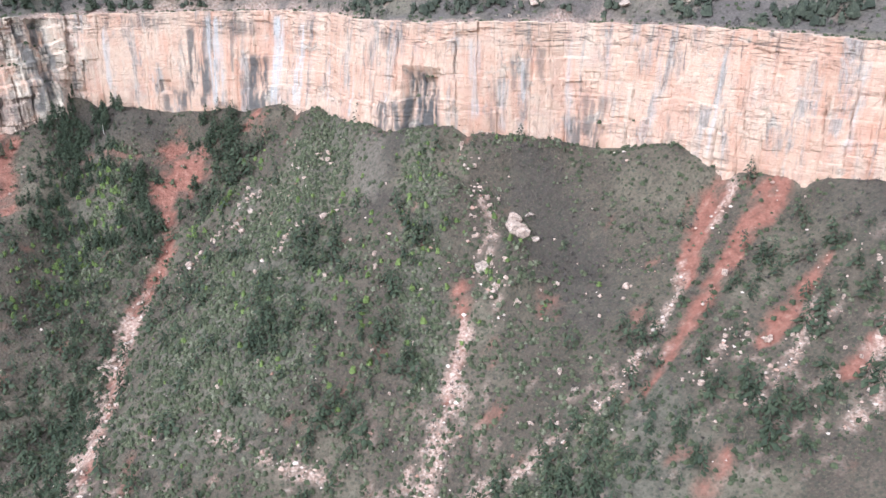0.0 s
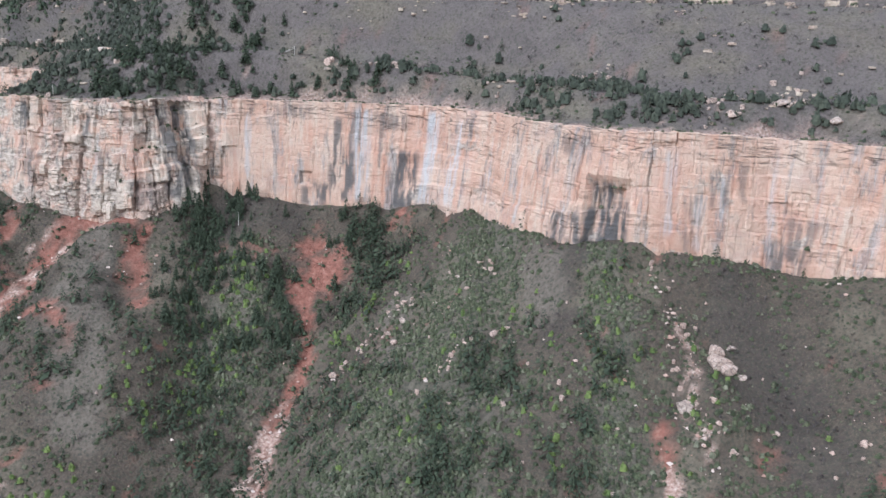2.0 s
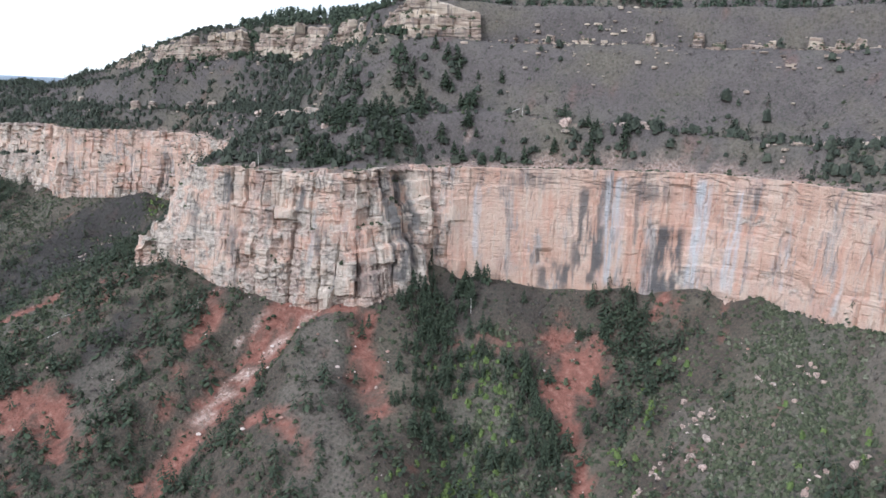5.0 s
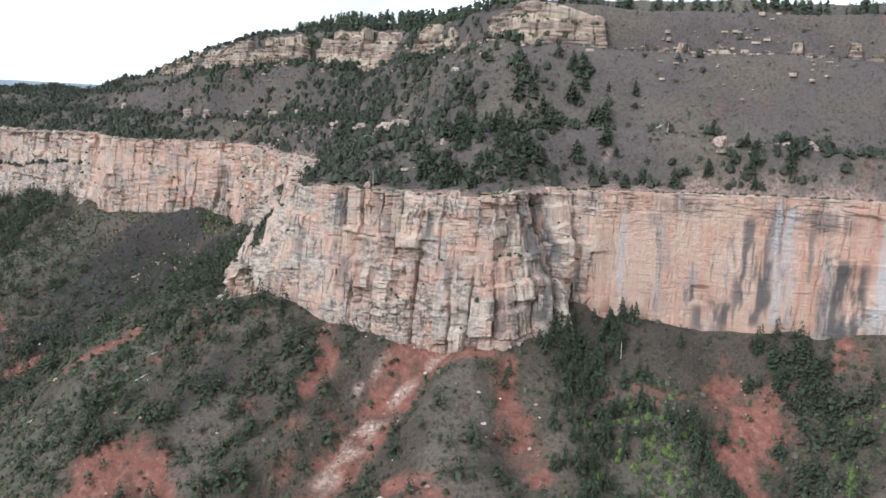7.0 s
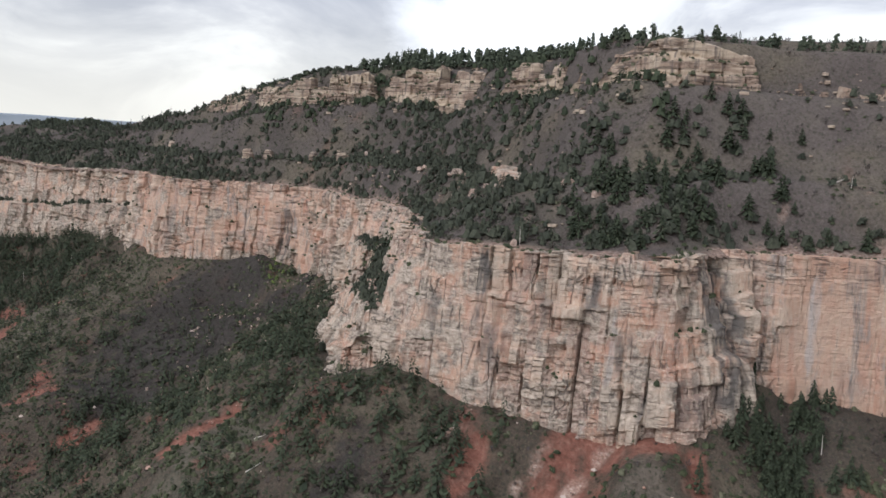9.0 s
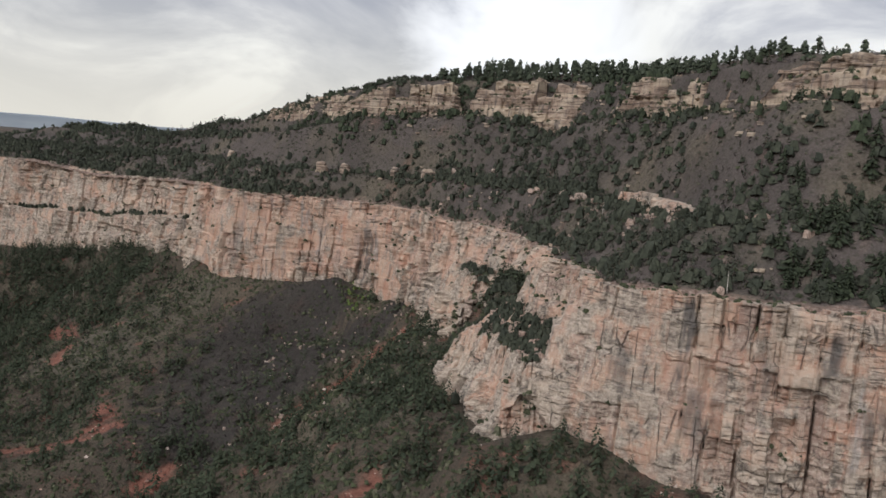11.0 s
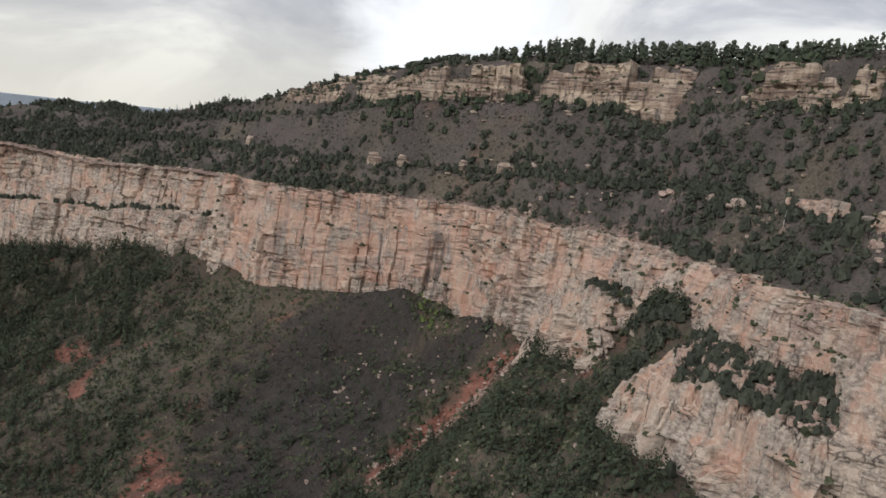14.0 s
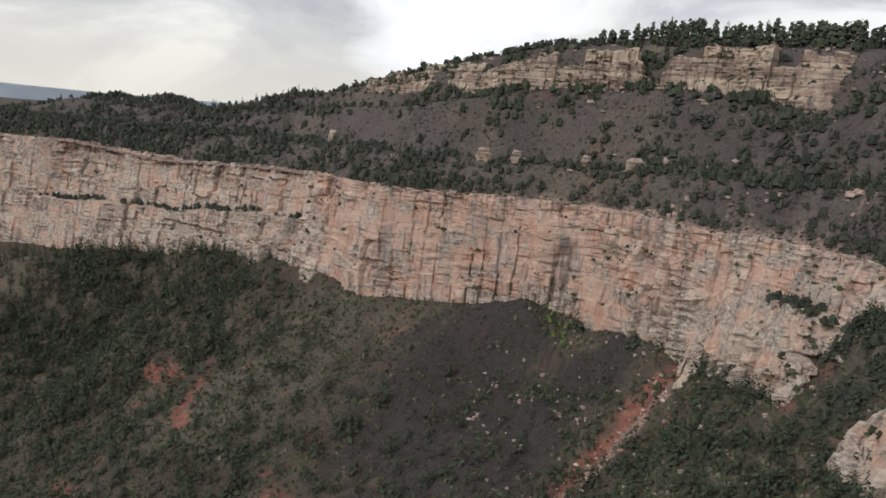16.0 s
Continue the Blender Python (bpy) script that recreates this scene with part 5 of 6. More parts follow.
def plateau_places():
    X, Y = throw(66000, -1060, 180, 520, 1150)
    Z = high_ground(X, Y)
    d3, _, side, _ = along(UPLAND[3], X, Y)
    keep = (side < 0) & (d3 > 1) & (d3 < 22) & (rng.uniform(0, 1, len(X)) < 0.8)
    keep &= rng.uniform(0, 1, len(X)) < np.where(X < -440, 0.8, np.where(X < -285, 1.0, 0.5))
    hills = np.maximum(np.exp(-((X + 800) / 30) ** 2 - ((Y - 1046) / 24) ** 2), np.exp(-((X + 864) / 26) ** 2 - ((Y - 1082) / 24) ** 2))
    keep |= (X < -640) & (rng.uniform(0, 1, len(X)) < 0.9 * hills)
    return np.stack([X[keep], Y[keep], Z[keep] - 0.3], 1)


STEM = stem()
firs = [[(*fir_crown(k, 150, 0.07, w, 0.45, 0.14), 0), (*STEM, 1)] for k, w in ((1, 0.33), (2, 0.38), (3, 0.28))]
small_firs = [[(*fir_crown(k, 32, 0.05, w * 1.1, 0.45, 0.20), 0), (*stem(4), 1)] for k, w in ((4, 0.34), (5, 0.40), (6, 0.29), (7, 0.37))]
pines = [[(*pine_crown(k), 0), (*stem(4, 0.03), 1)] for k in (11, 12, 13, 14)]


def pinyon(seed):
    V, T = lump_crown(seed, 8, 1.25)
    return [(V * np.array([0.95, 0.95, 0.95]) + np.array([0, 0, 0.16]), T, 0), (*stem(3, 0.05, 0.4), 1)]


pinyons = [pinyon(k) for k in (61, 62, 63, 64, 65, 66)]


def tree_thing(name, template, leaf, label, category, group):
    """A tree with its stem and crown as parts, one metre high until it is scaled."""
    base = tagged(new(name), label, category, group)
    for (V, T, m), part_name in zip(template, ("crown", "trunk")):
        ob = new(part_name, mesh_from(part_name, V, T, [leaf if m == 0 else BARK]))
        ob.parent = base
    return base


low_firs = fir_places()
bench_trees = bench_places()
order = np.argsort(np.hypot(low_firs[:, 0] + 180, low_firs[:, 1] - 430))
low_firs = low_firs[order]
single = low_firs[:230]
fir_kinds = [tree_thing("fir_tree", f, FIR, "dark green fir tree on the slope below the cliff", "tree", "firs below the cliff") for f in firs]
for k, (x, y, z) in enumerate(single):
    h = rng.uniform(5.0, 9.5)
    m = pose(x, y, z, rng.uniform(-3, 3), rng.uniform(-3, 3), rng.uniform(0, 360)) @ Matrix.Diagonal((h * rng.uniform(0.85, 1.1), h * rng.uniform(0.85, 1.1), h, 1))
    if k < 3:
        fir_kinds[k].matrix_world = m
    else:
        copy_thing(fir_kinds[k % 3], pose(0, 0, 0)).matrix_basis = m
rest = low_firs[230:]
h = 3.5 + 7.0 * rng.uniform(0, 1, len(rest)) ** 1.2
stuff("conifer_stand", scatter_mesh("conifer_stand", small_firs, rest, h * rng.uniform(0.9, 1.25, len(h)), h, [FIR, BARK]), "dark green conifers scattered over the lower slope", "trees")

order = np.argsort(np.hypot(bench_trees[:, 0] + 200, bench_trees[:, 1] - 490))
bench_trees = bench_trees[order]
bench_kinds = [tree_thing("fir_tree", f, FIR, "dark green conifer on the bench above the cliff", "tree", "conifers above the cliff") for f in firs]
for k, (x, y, z) in enumerate(bench_trees[:120]):
    h = rng.uniform(4.5, 10)
    m = pose(x, y, z, 0, 0, rng.uniform(0, 360)) @ Matrix.Diagonal((h * 1.15, h * 1.15, h, 1))
    if k < 3:
        bench_kinds[k].matrix_world = m
    else:
        copy_thing(bench_kinds[k % 3], pose(0, 0, 0)).matrix_basis = m
rest = bench_trees[120:]
h = rng.uniform(3.5, 9.0, len(rest))
stuff("bench_conifers", scatter_mesh("bench_conifers", small_firs + small_firs + pinyons[:3], rest, h * rng.uniform(0.8, 1.1, len(h)), h, [PINYON, BARK]), "belt of dark conifers on the bench above the cliff", "trees")

rim_trees = plateau_places()
h = rng.uniform(4.5, 9.0, len(rim_trees)) * np.where(rim_trees[:, 0] < -440, 0.65, np.where(rim_trees[:, 0] < -285, 1.25, 1.0))
stuff("rim_pines", scatter_mesh("rim_pines", pines + small_firs[:1], rim_trees, h * rng.uniform(0.9, 1.3, len(h)), h, [PINE, BARK]), "open pine forest along the plateau edge", "trees")

X, Y = throw(120000, -1040, 170, 330, 1130)
rd = along(RIM, X, Y)[0]
lump = fbm(X / 22, Y / 22, 0, 4, 123)
d = 0.85 * woods(X, Y) + np.where(X < -250, 0.20, 0.03) * smoothstep(0.0, 0.35, lump) + 0.12 * (X < -560) * smoothstep(-0.2, 0.2, lump) * smoothstep(120, 30, rd)
d = np.maximum(d, 0.8 * np.maximum(np.exp(-((X + 800) / 30) ** 2 - ((Y - 1046) / 26) ** 2), np.exp(-((X + 864) / 26) ** 2 - ((Y - 1082) / 26) ** 2)))
sky_line = along(UPLAND[3], X, Y)
d = np.maximum(d, 0.5 * (X < -440) * (X > -620) * smoothstep(16, 6, sky_line[0]))
keep = (rng.uniform(0, 1, len(X)) < d) & above(X, Y) & ((high_ground(X, Y) < 332) | (X < -440))
P = np.stack([X[keep], Y[keep], high_ground(X[keep], Y[keep]) - 0.2], 1)
h = rng.uniform(2.2, 5.6, len(P))
stuff("bench_pinyons", scatter_mesh("bench_pinyons", pinyons, P, h * rng.uniform(0.95, 1.3, len(h)), h, [PINYON, BARK]), "low round pinyon and juniper trees above the cliff", "trees")

# trees round the bedded cliffs
lines = [[(x, y, 0) for x, y, *_ in band] for band in BANDS]
X, Y = throw(60000, -560, 170, 480, 860)
near = np.min([along(line, X, Y)[0] for line in lines], axis=0)
keep = (rng.uniform(0, 1, len(X)) < 0.70 * smoothstep(26, 6, near) * smoothstep(-0.2, 0.25, fbm(X / 14, Y / 14, 0, 3, 127))) & (X < -235)
P = np.stack([X[keep], Y[keep], high_ground(X[keep], Y[keep]) - 0.2], 1)
h = rng.uniform(2.5, 6.5, len(P))
stuff("ledge_conifers", scatter_mesh("ledge_conifers", small_firs + pinyons, P, h * rng.uniform(0.9, 1.2, len(h)), h, [FIR, BARK]), "dark conifers among the stepped sandstone ledges", "trees")

# bushes
bushes = [[(*lump_crown(k, 2), 0)] for k in (21, 22, 23, 24, 25, 26, 27)]
near_x, near_y = throw(36000, -430, 190, 208, 480)
far_x, far_y = throw(32000, -760, -330, 400, 830)
X, Y = np.concatenate([near_x, far_x]), np.concatenate([near_y, far_y])
d = 0.46 + 0.34 * smoothstep(50, 80, X) + 0.15 * smoothstep(-390, -430, X) + 0.18 * smoothstep(-190, -240, X) + 0.12 * np.exp(-((X + 60) / 60) ** 2 - ((Y - 315) / 55) ** 2) + 0.15 * strip(GREEN, X, Y, 91) + 0.32 * fbm(X / 9, Y / 9, 0, 3, 131)
d = d * (1 - 0.8 * strip(BRUSH, X, Y, 93)) * (1 - 0.7 * strip(DRY, X, Y, 92)) * (1 - 0.85 * strip(RED, X, Y, 81)) * (1 - 0.6 * strip(SCREE_RUNS, X, Y, 83))
keep = (rng.uniform(0, 1, len(X)) < d) & below(X, Y)
P = np.stack([X[keep], Y[keep], low_ground(X[keep], Y[keep]) - 0.15], 1)
size = 1.0 + 2.6 * rng.uniform(0, 1, len(P)) ** 2.0
stuff("slope_bushes", scatter_mesh("slope_bushes", bushes, P, size, size * rng.uniform(0.7, 1.1, len(P)), [JUNIPER]), "low dark green juniper and scrub on the slope", "bushes")

X, Y = throw(30000, -860, 180, 320, 1040)
rd = along(RIM, X, Y)[0]
d = 0.12 + 0.40 * smoothstep(55, 8, rd) + 0.15 * fbm(X / 20, Y / 20, 0, 3, 133)
keep = (rng.uniform(0, 1, len(X)) < d) & above(X, Y)
P = np.stack([X[keep], Y[keep], high_ground(X[keep], Y[keep]) - 0.15], 1)
size = rng.uniform(1.2, 3.2, len(P))
stuff("bench_bushes", scatter_mesh("bench_bushes", bushes, P, size, size * 0.9, [JUNIPER]), "dark scrub on the slope above the cliff", "bushes")

X, Y = throw(80000, -760, -215, 460, 960)
d = (0.38 + 0.45 * fbm(X / 17, Y / 17, 0, 3, 135)) * smoothstep(-215, -270, X)
keep = (rng.uniform(0, 1, len(X)) < d) & above(X, Y) & (high_ground(X, Y) < 328)
P = np.stack([X[keep], Y[keep], high_ground(X[keep], Y[keep]) - 0.15], 1)
size = 1.0 + 2.2 * rng.uniform(0, 1, len(P)) ** 1.5
stuff("bench_scrub", scatter_mesh("bench_scrub", [[(*lump_crown(k, 1, 0.8), 0)] for k in (91, 92, 93, 94, 95)], P, size, size * 0.8, [SCRUB]), "low olive-grey scrub on the slope above the cliff", "bushes")

# bushes on ledges of the rock
X, Y = throw(2600, -388, -312, 455, 665)
on_point = (along(POINT, X, Y)[2] < 0) & (along(POINT, X, Y)[0] > 12) & (along(RIM, X, Y)[2] > 0) & (Y < 576) & (along(RIM, X, Y)[0] > 8)
on_knoll = (along(KNOLL, X, Y)[2] < 0) & (along(KNOLL, X, Y)[0] > 12) & (along(RIM, X, Y)[2] > 0) & (Y > 572)
P = np.concatenate([np.stack([X[m], Y[m], blend(L, X[m], Y[m]) - 0.2], 1) for m, L in ((on_point, SHELF), (on_knoll, SHELF_2))])
gap = np.exp(-((P[:, 0] + 356) / 18) ** 2 - ((P[:, 1] - 580) / 17) ** 2)
P = P[rng.uniform(0, 1, len(P)) < np.maximum(0.6 * smoothstep(0.0, 0.3, fbm(P[:, 0] / 12, P[:, 1] / 12, 0, 3, 139)), gap)]
size = rng.uniform(1.5, 4.0, len(P))
stuff("ledge_bushes", scatter_mesh("ledge_bushes", bushes, P, size, size, [JUNIPER]), "dark scrub growing on the rock ledges", "bushes")

# trees and broken blocks on the tops of the rock point and the knoll
def on_rock(X, Y):
    point = (along(POINT, X, Y)[2] < 0) & (along(POINT, X, Y)[0] < 40) & (Y < 568)
    knoll = (along(KNOLL, X, Y)[2] < 0) & (along(KNOLL, X, Y)[0] < 40) & (Y > 602)
    return np.where(point, blend(SHELF, X, Y), np.where(knoll, blend(SHELF_2, X, Y), low_ground(X, Y)))


LEDGE_GROVES = [(-364, 611, 9, 5, 60), (-363, 604, 7, 6, 90), (-357, 590, 6, 9, 110), (-366, 580, 10, 7, 110), (-360, 553, 7, 5, 60), (-355, 540, 6, 9, 60), (-350, 522, 5, 10, 60), (-340, 500, 5, 9, 50), (-345, 482, 6, 10, 50),
                (-372, 628, 8, 10, 40), (-384, 615, 7, 5, 30), (-366, 520, 5, 10, 30), (-352, 505, 4, 8, 40), (-338, 490, 5, 12, 60), (-344, 512, 6, 8, 50), (-358, 532, 6, 5, 30)]
X = np.concatenate([rng.normal(x, a * 0.7, n) for x, y, a, b, n in LEDGE_GROVES])
Y = np.concatenate([rng.normal(y, b * 0.7, n) for x, y, a, b, n in LEDGE_GROVES])
clear = along(RIM, X, Y)
keep = (clear[2] > 0) & (clear[0] > 5)
keep &= ~((along(POINT, X, Y)[2] < 0) & (Y < 566) & (along(POINT, X, Y)[0] < 13)) & ~((along(KNOLL, X, Y)[2] < 0) & (Y > 604) & (along(KNOLL, X, Y)[0] < 11))
P = np.stack([X[keep], Y[keep], on_rock(X[keep], Y[keep]) - 0.2], 1)
h = rng.uniform(2.4, 6.0, len(P))
stuff("shelf_conifers", scatter_mesh("shelf_conifers", small_firs + pinyons, P, h * rng.uniform(0.9, 1.15, len(h)), h, [PINYON, BARK]), "dark conifers filling the clefts between rock ledges", "trees")

perch = np.concatenate(PERCHES)
tuft = smoothstep(0.0, 0.3, fbm(perch[:, 0] / 9, perch[:, 1] / 9, perch[:, 2] / 6, 3, 145))
perch = perch[rng.uniform(0, 1, len(perch)) < np.where(perch[:, 2] > 290, 0.16, 0.17 * tuft)]
perch = perch[(perch[:, 2] < 252) | (perch[:, 2] > 290)]
size = 0.9 + 2.8 * rng.uniform(0, 1, len(perch)) ** 2
stuff("cliff_bushes", scatter_mesh("cliff_bushes", bushes, perch, size, size, [JUNIPER]), "small dark bushes clinging to cliff ledges", "bushes")

brink = np.concatenate(BRINK)
clump = smoothstep(-0.1, 0.3, fbm(brink[:, 0] / 9, brink[:, 1] / 9, 0, 3, 141))
brink = brink[rng.uniform(0, 1, len(brink)) < 0.22 * clump + 0.03]
size = rng.uniform(0.9, 2.8, len(brink))
stuff("brink_bushes", scatter_mesh("brink_bushes", bushes, brink - np.array([0, 0, 0.1]), size, size, [JUNIPER]), "dark scrub along the brink of the cliff", "bushes")

ledge = np.concatenate(TERRACES)
ledge = ledge[rng.uniform(0, 1, len(ledge)) < 0.75 * smoothstep(-0.3, 0.2, fbm(ledge[:, 0] / 14, ledge[:, 1] / 14, 0, 3, 143))]
h = rng.uniform(2.0, 5.0, len(ledge))
stuff("terrace_trees", scatter_mesh("terrace_trees", pinyons + small_firs, ledge, h, h, [PINYON, BARK]), "dark trees on the ledge halfway up the far cliff", "trees")

# grey-green shrubs on the sheltered ground
X, Y = np.concatenate([throw(52000, -180, 60, 225, 440), throw(30000, -680, -360, 360, 740)], axis=1)
d = 0.42 * strip(GREEN, X, Y, 91) + 0.16
d = d * (1 - 0.9 * strip(RED, X, Y, 81)) * (1 - 0.7 * strip(BRUSH, X, Y, 93)) * (0.55 + 0.45 * smoothstep(-0.3, 0.2, fbm(X / 7, Y / 7, 0, 3, 137)))
keep = (rng.uniform(0, 1, len(X)) < d) & below(X, Y)
P = np.stack([X[keep], Y[keep], low_ground(X[keep], Y[keep]) - 0.1], 1)
size = 1.2 + 2.2 * rng.uniform(0, 1, len(P)) ** 1.5
stuff("sage_shrubs", scatter_mesh("sage_shrubs", [[(*lump_crown(k, 3, 0.85), 0)] for k in (81, 82, 83, 84, 85, 86)], P, size, size, [SAGE]), "dense soft grey-green shrubs covering the hump", "bushes")

# fresh green aspens and leafless brush
tufts = [[(*twig_tuft(k), 0)] for k in (31, 32, 33)]
X, Y = throw(60000, -700, 120, 230, 740)
aspen = np.zeros(X.shape)
for x, y, a, b, w in ((-174, 405, 9, 22, 1.0), (-186, 425, 6, 10, 0.5), (-14, 352, 7, 12, 0.6), (-12, 318, 7, 18, 0.6), (-455, 700, 8, 8, 0.8), (-195, 350, 14, 12, 0.5), (-124, 386, 5, 14, 0.8), (-112, 408, 5, 9, 0.7), (-100, 425, 7, 6, 0.5), (-36, 300, 8, 20, 0.4), (-225, 300, 20, 15, 0.6), (-10, 335, 12, 30, 0.35), (20, 330, 20, 40, 0.10), (-60, 330, 40, 50, 0.10), (-178, 380, 14, 30, 0.6), (-190, 415, 8, 16, 0.5)):
    aspen = np.maximum(aspen, w * np.exp(-((X - x) / a) ** 2 - ((Y - y) / b) ** 2))
keep = (rng.uniform(0, 1, len(X)) < aspen * 0.8) & below(X, Y)
P = np.stack([X[keep], Y[keep], low_ground(X[keep], Y[keep])], 1)
size = rng.uniform(1.4, 3.6, len(P))
airy = [[(*lump_crown(k, 9, 1.15), 0)] for k in (41, 42, 43, 44)]
stuff("spring_shrubs", scatter_mesh("spring_shrubs", airy, P, size, size * 1.1, [SPRING]), "bright green shrubs in new leaf", "bushes")

X, Y = throw(70000, -760, 190, 215, 1000)
low, high = below(X, Y), above(X, Y)
d = np.where(low, 0.30 + 0.2 * smoothstep(-390, -430, X) + 0.5 * strip(BRUSH, X, Y, 93) - 0.2 * strip(RED, X, Y, 81), 0.42)
keep = (rng.uniform(0, 1, len(X)) < d) & (low | high)
X, Y, low = X[keep], Y[keep], low[keep]
P = np.stack([X, Y, np.where(low, low_ground(X, Y), high_ground(X, Y)) - 0.05], 1)
size = rng.uniform(1.2, 2.8, len(P))
stuff("bare_brush", scatter_mesh("bare_brush", tufts, P, size, size * 0.9, [TWIGS]), "leafless grey-brown brush", "brush")

# ledge rocks on the upper slopes and among the trees of the bench
def slab(seed):
    r = np.random.default_rng(seed)
    a = np.arange(7) * 2 * math.pi / 7 + r.uniform(-0.25, 0.25, 7)
    lo = np.stack([0.55 * np.cos(a), 0.36 * np.sin(a), 0 * a - 0.5], 1)
    hi = lo * np.array([0.9, 0.9, 0]) + np.array([0, 0, 0.42]) + r.uniform(-0.07, 0.07, (7, 3))
    V = np.concatenate([lo, hi, [[0, 0, 0.5]]])
    T = []
    for k in range(7):
        j = (k + 1) % 7
        T += [(k, j, 7 + j), (k, 7 + j, 7 + k), (7 + k, 7 + j, 14)]
    return V, np.array(T)


slabs = [[(*slab(k), 0)] for k in (71, 72, 73, 74, 75)]
X, Y = throw(5200, -408, -318, 456, 664)
keep = (np.where(Y < 568, along(POINT, X, Y)[0], along(KNOLL, X, Y)[0]) > 14) & (np.abs(on_rock(X, Y) - low_ground(X, Y)) > 2) & (along(RIM, X, Y)[2] > 0) & (along(RIM, X, Y)[0] > 6) & (fbm(X / 9, Y / 9, 0, 3, 171) > -0.05)
P = np.stack([X[keep], Y[keep], on_rock(X[keep], Y[keep]) + 0.4], 1)
size = 1.0 + 3.2 * rng.uniform(0, 1, len(P)) ** 2.2
stuff("shelf_blocks", scatter_mesh("shelf_blocks", slabs, P, size * 1.3, size * rng.uniform(0.5, 0.95, len(P)), [STONE]), "broken cream and grey limestone blocks on the ledges", "rocks")
X, Y = throw(60000, -620, 170, 340, 860)
Z = high_ground(X, Y)
rd = along(RIM, X, Y)[0]
lump = fbm(X / 15, Y / 15, 0, 4, 151)
d = 0.26 * smoothstep(288, 312, Z) * smoothstep(340, 332, Z) * smoothstep(0.0, 0.3, lump) + 0.035 * smoothstep(0.15, 0.4, lump) * smoothstep(110, 20, rd) + 0.03 * smoothstep(7, 3, rd)
for x, y, a, b, w in ((-45, 466, 14, 6, 0.5), (-14, 461, 12, 6, 0.6), (30, 409, 5, 8, 0.6), (52, 414, 9, 12, 0.5), (74, 428, 12, 9, 0.5), (-121, 490, 9, 3, 0.4), (-325, 600, 14, 8, 0.2), (-300, 600, 10, 30, 0.12), (-390, 690, 20, 8, 0.12), (120, 385, 20, 8, 0.4)):
    d = np.maximum(d, w * np.exp(-((X - x) / a) ** 2 - ((Y - y) / b) ** 2))
d = np.maximum(d, 0.55 * (X > -245) * smoothstep(12, 3, along([(x, y, 0) for x, y, *_ in BANDS[0]], X, Y)[0]))
keep = (rng.uniform(0, 1, len(X)) < d) & above(X, Y)
P = np.stack([X[keep], Y[keep], Z[keep] + 0.2], 1)
size = 0.9 + 2.6 * rng.uniform(0, 1, len(P)) ** 2.2
stuff("ledge_rocks", scatter_mesh("ledge_rocks", slabs, P, size * 1.3, size * rng.uniform(0.3, 0.6, len(P)), [UPPER]), "pale broken ledges and rocks on the upper slope", "rocks")

X, Y = throw(30000, -560, 170, 380, 800)
d = np.zeros(X.shape)
for x, y, a, b, w in ((-45, 466, 14, 5, 0.8), (-14, 461, 12, 5, 0.9), (30, 410, 4, 9, 0.9), (52, 414, 8, 10, 0.8), (74, 428, 12, 8, 0.8), (-121, 490, 8, 3, 0.8), (120, 385, 20, 8, 0.5), (-325, 600, 12, 5, 0.5), (-376, 672, 10, 5, 0.6), (-353, 645, 8, 5, 0.5), (-276, 508, 5, 4, 0.6), (-263, 486, 5, 3, 0.6), (-405, 700, 14, 5, 0.5), (-310, 531, 6, 6, 0.5), (-545, 772, 16, 4, 0.4)):
    d = np.maximum(d, w * np.exp(-((X - x) / a) ** 2 - ((Y - y) / b) ** 2))
keep = (rng.uniform(0, 1, len(X)) < d) & above(X, Y)
P = np.stack([X[keep], Y[keep], high_ground(X[keep], Y[keep]) + 0.5], 1)
size = 1.0 + 1.8 * rng.uniform(0, 1, len(P)) ** 2
stuff("bench_ledges", scatter_mesh("bench_ledges", slabs, P, size * 1.3, size * rng.uniform(0.6, 1.0, len(P)), [STONE]), "pale broken limestone ledges among the trees above the cliff", "rocks")

# scree
CHIPS = [[(-52, 402, 3), (-64, 388, 3), (-80, 370, 3)], [(-98, 394, 2.5), (-112, 378, 3), (-124, 364, 3)], [(-66, 352, 3), (-82, 338, 2.5)], [(8, 362, 5), (18, 346, 6), (14, 330, 5), (20, 300, 5)], [(145, 272, 6), (120, 255, 5)], [(104, 264, 4), (85, 250, 4)],
         [(170, 280, 8), (150, 262, 6)], [(-86, 402, 2), (-96, 388, 3)], [(-440, 620, 3), (-424, 640, 3)], [(-470, 690, 3), (-486, 668, 4)]]
X, Y = throw(60000, -560, 180, 220, 700)
d = 0.75 * strip(SCREE_RUNS, X, Y, 83) + 0.30 * strip(CHIPS, X, Y, 173) + 0.05 * strip(RED, X, Y, 81) + 0.012 + 0.09 * smoothstep(0.1, 0.4, fbm(X / 11, Y / 11, 0, 3, 161)) * (X > -130)
keep = (rng.uniform(0, 1, len(X)) < d) & below(X, Y)
U, W = throw(34000, -145, 185, 225, 410)
chosen = (rng.uniform(0, 1, len(U)) < 0.11 * strip(CHIPS, U, W, 173) + 0.003) & below(U, W)
R = np.stack([U[chosen], W[chosen], low_ground(U[chosen], W[chosen]) + 0.3], 1)
size = 0.6 + 1.6 * rng.uniform(0, 1, len(R)) ** 2.5
stuff("slope_rocks", scatter_mesh("slope_rocks", slabs, R, size * 1.2, size * rng.uniform(0.6, 1.1, len(R)), [STONE]), "angular white and grey rocks strewn over the slope", "rocks")
P = np.stack([X[keep], Y[keep], low_ground(X[keep], Y[keep])], 1)
U, W = throw(9000, -490, -362, 520, 705)
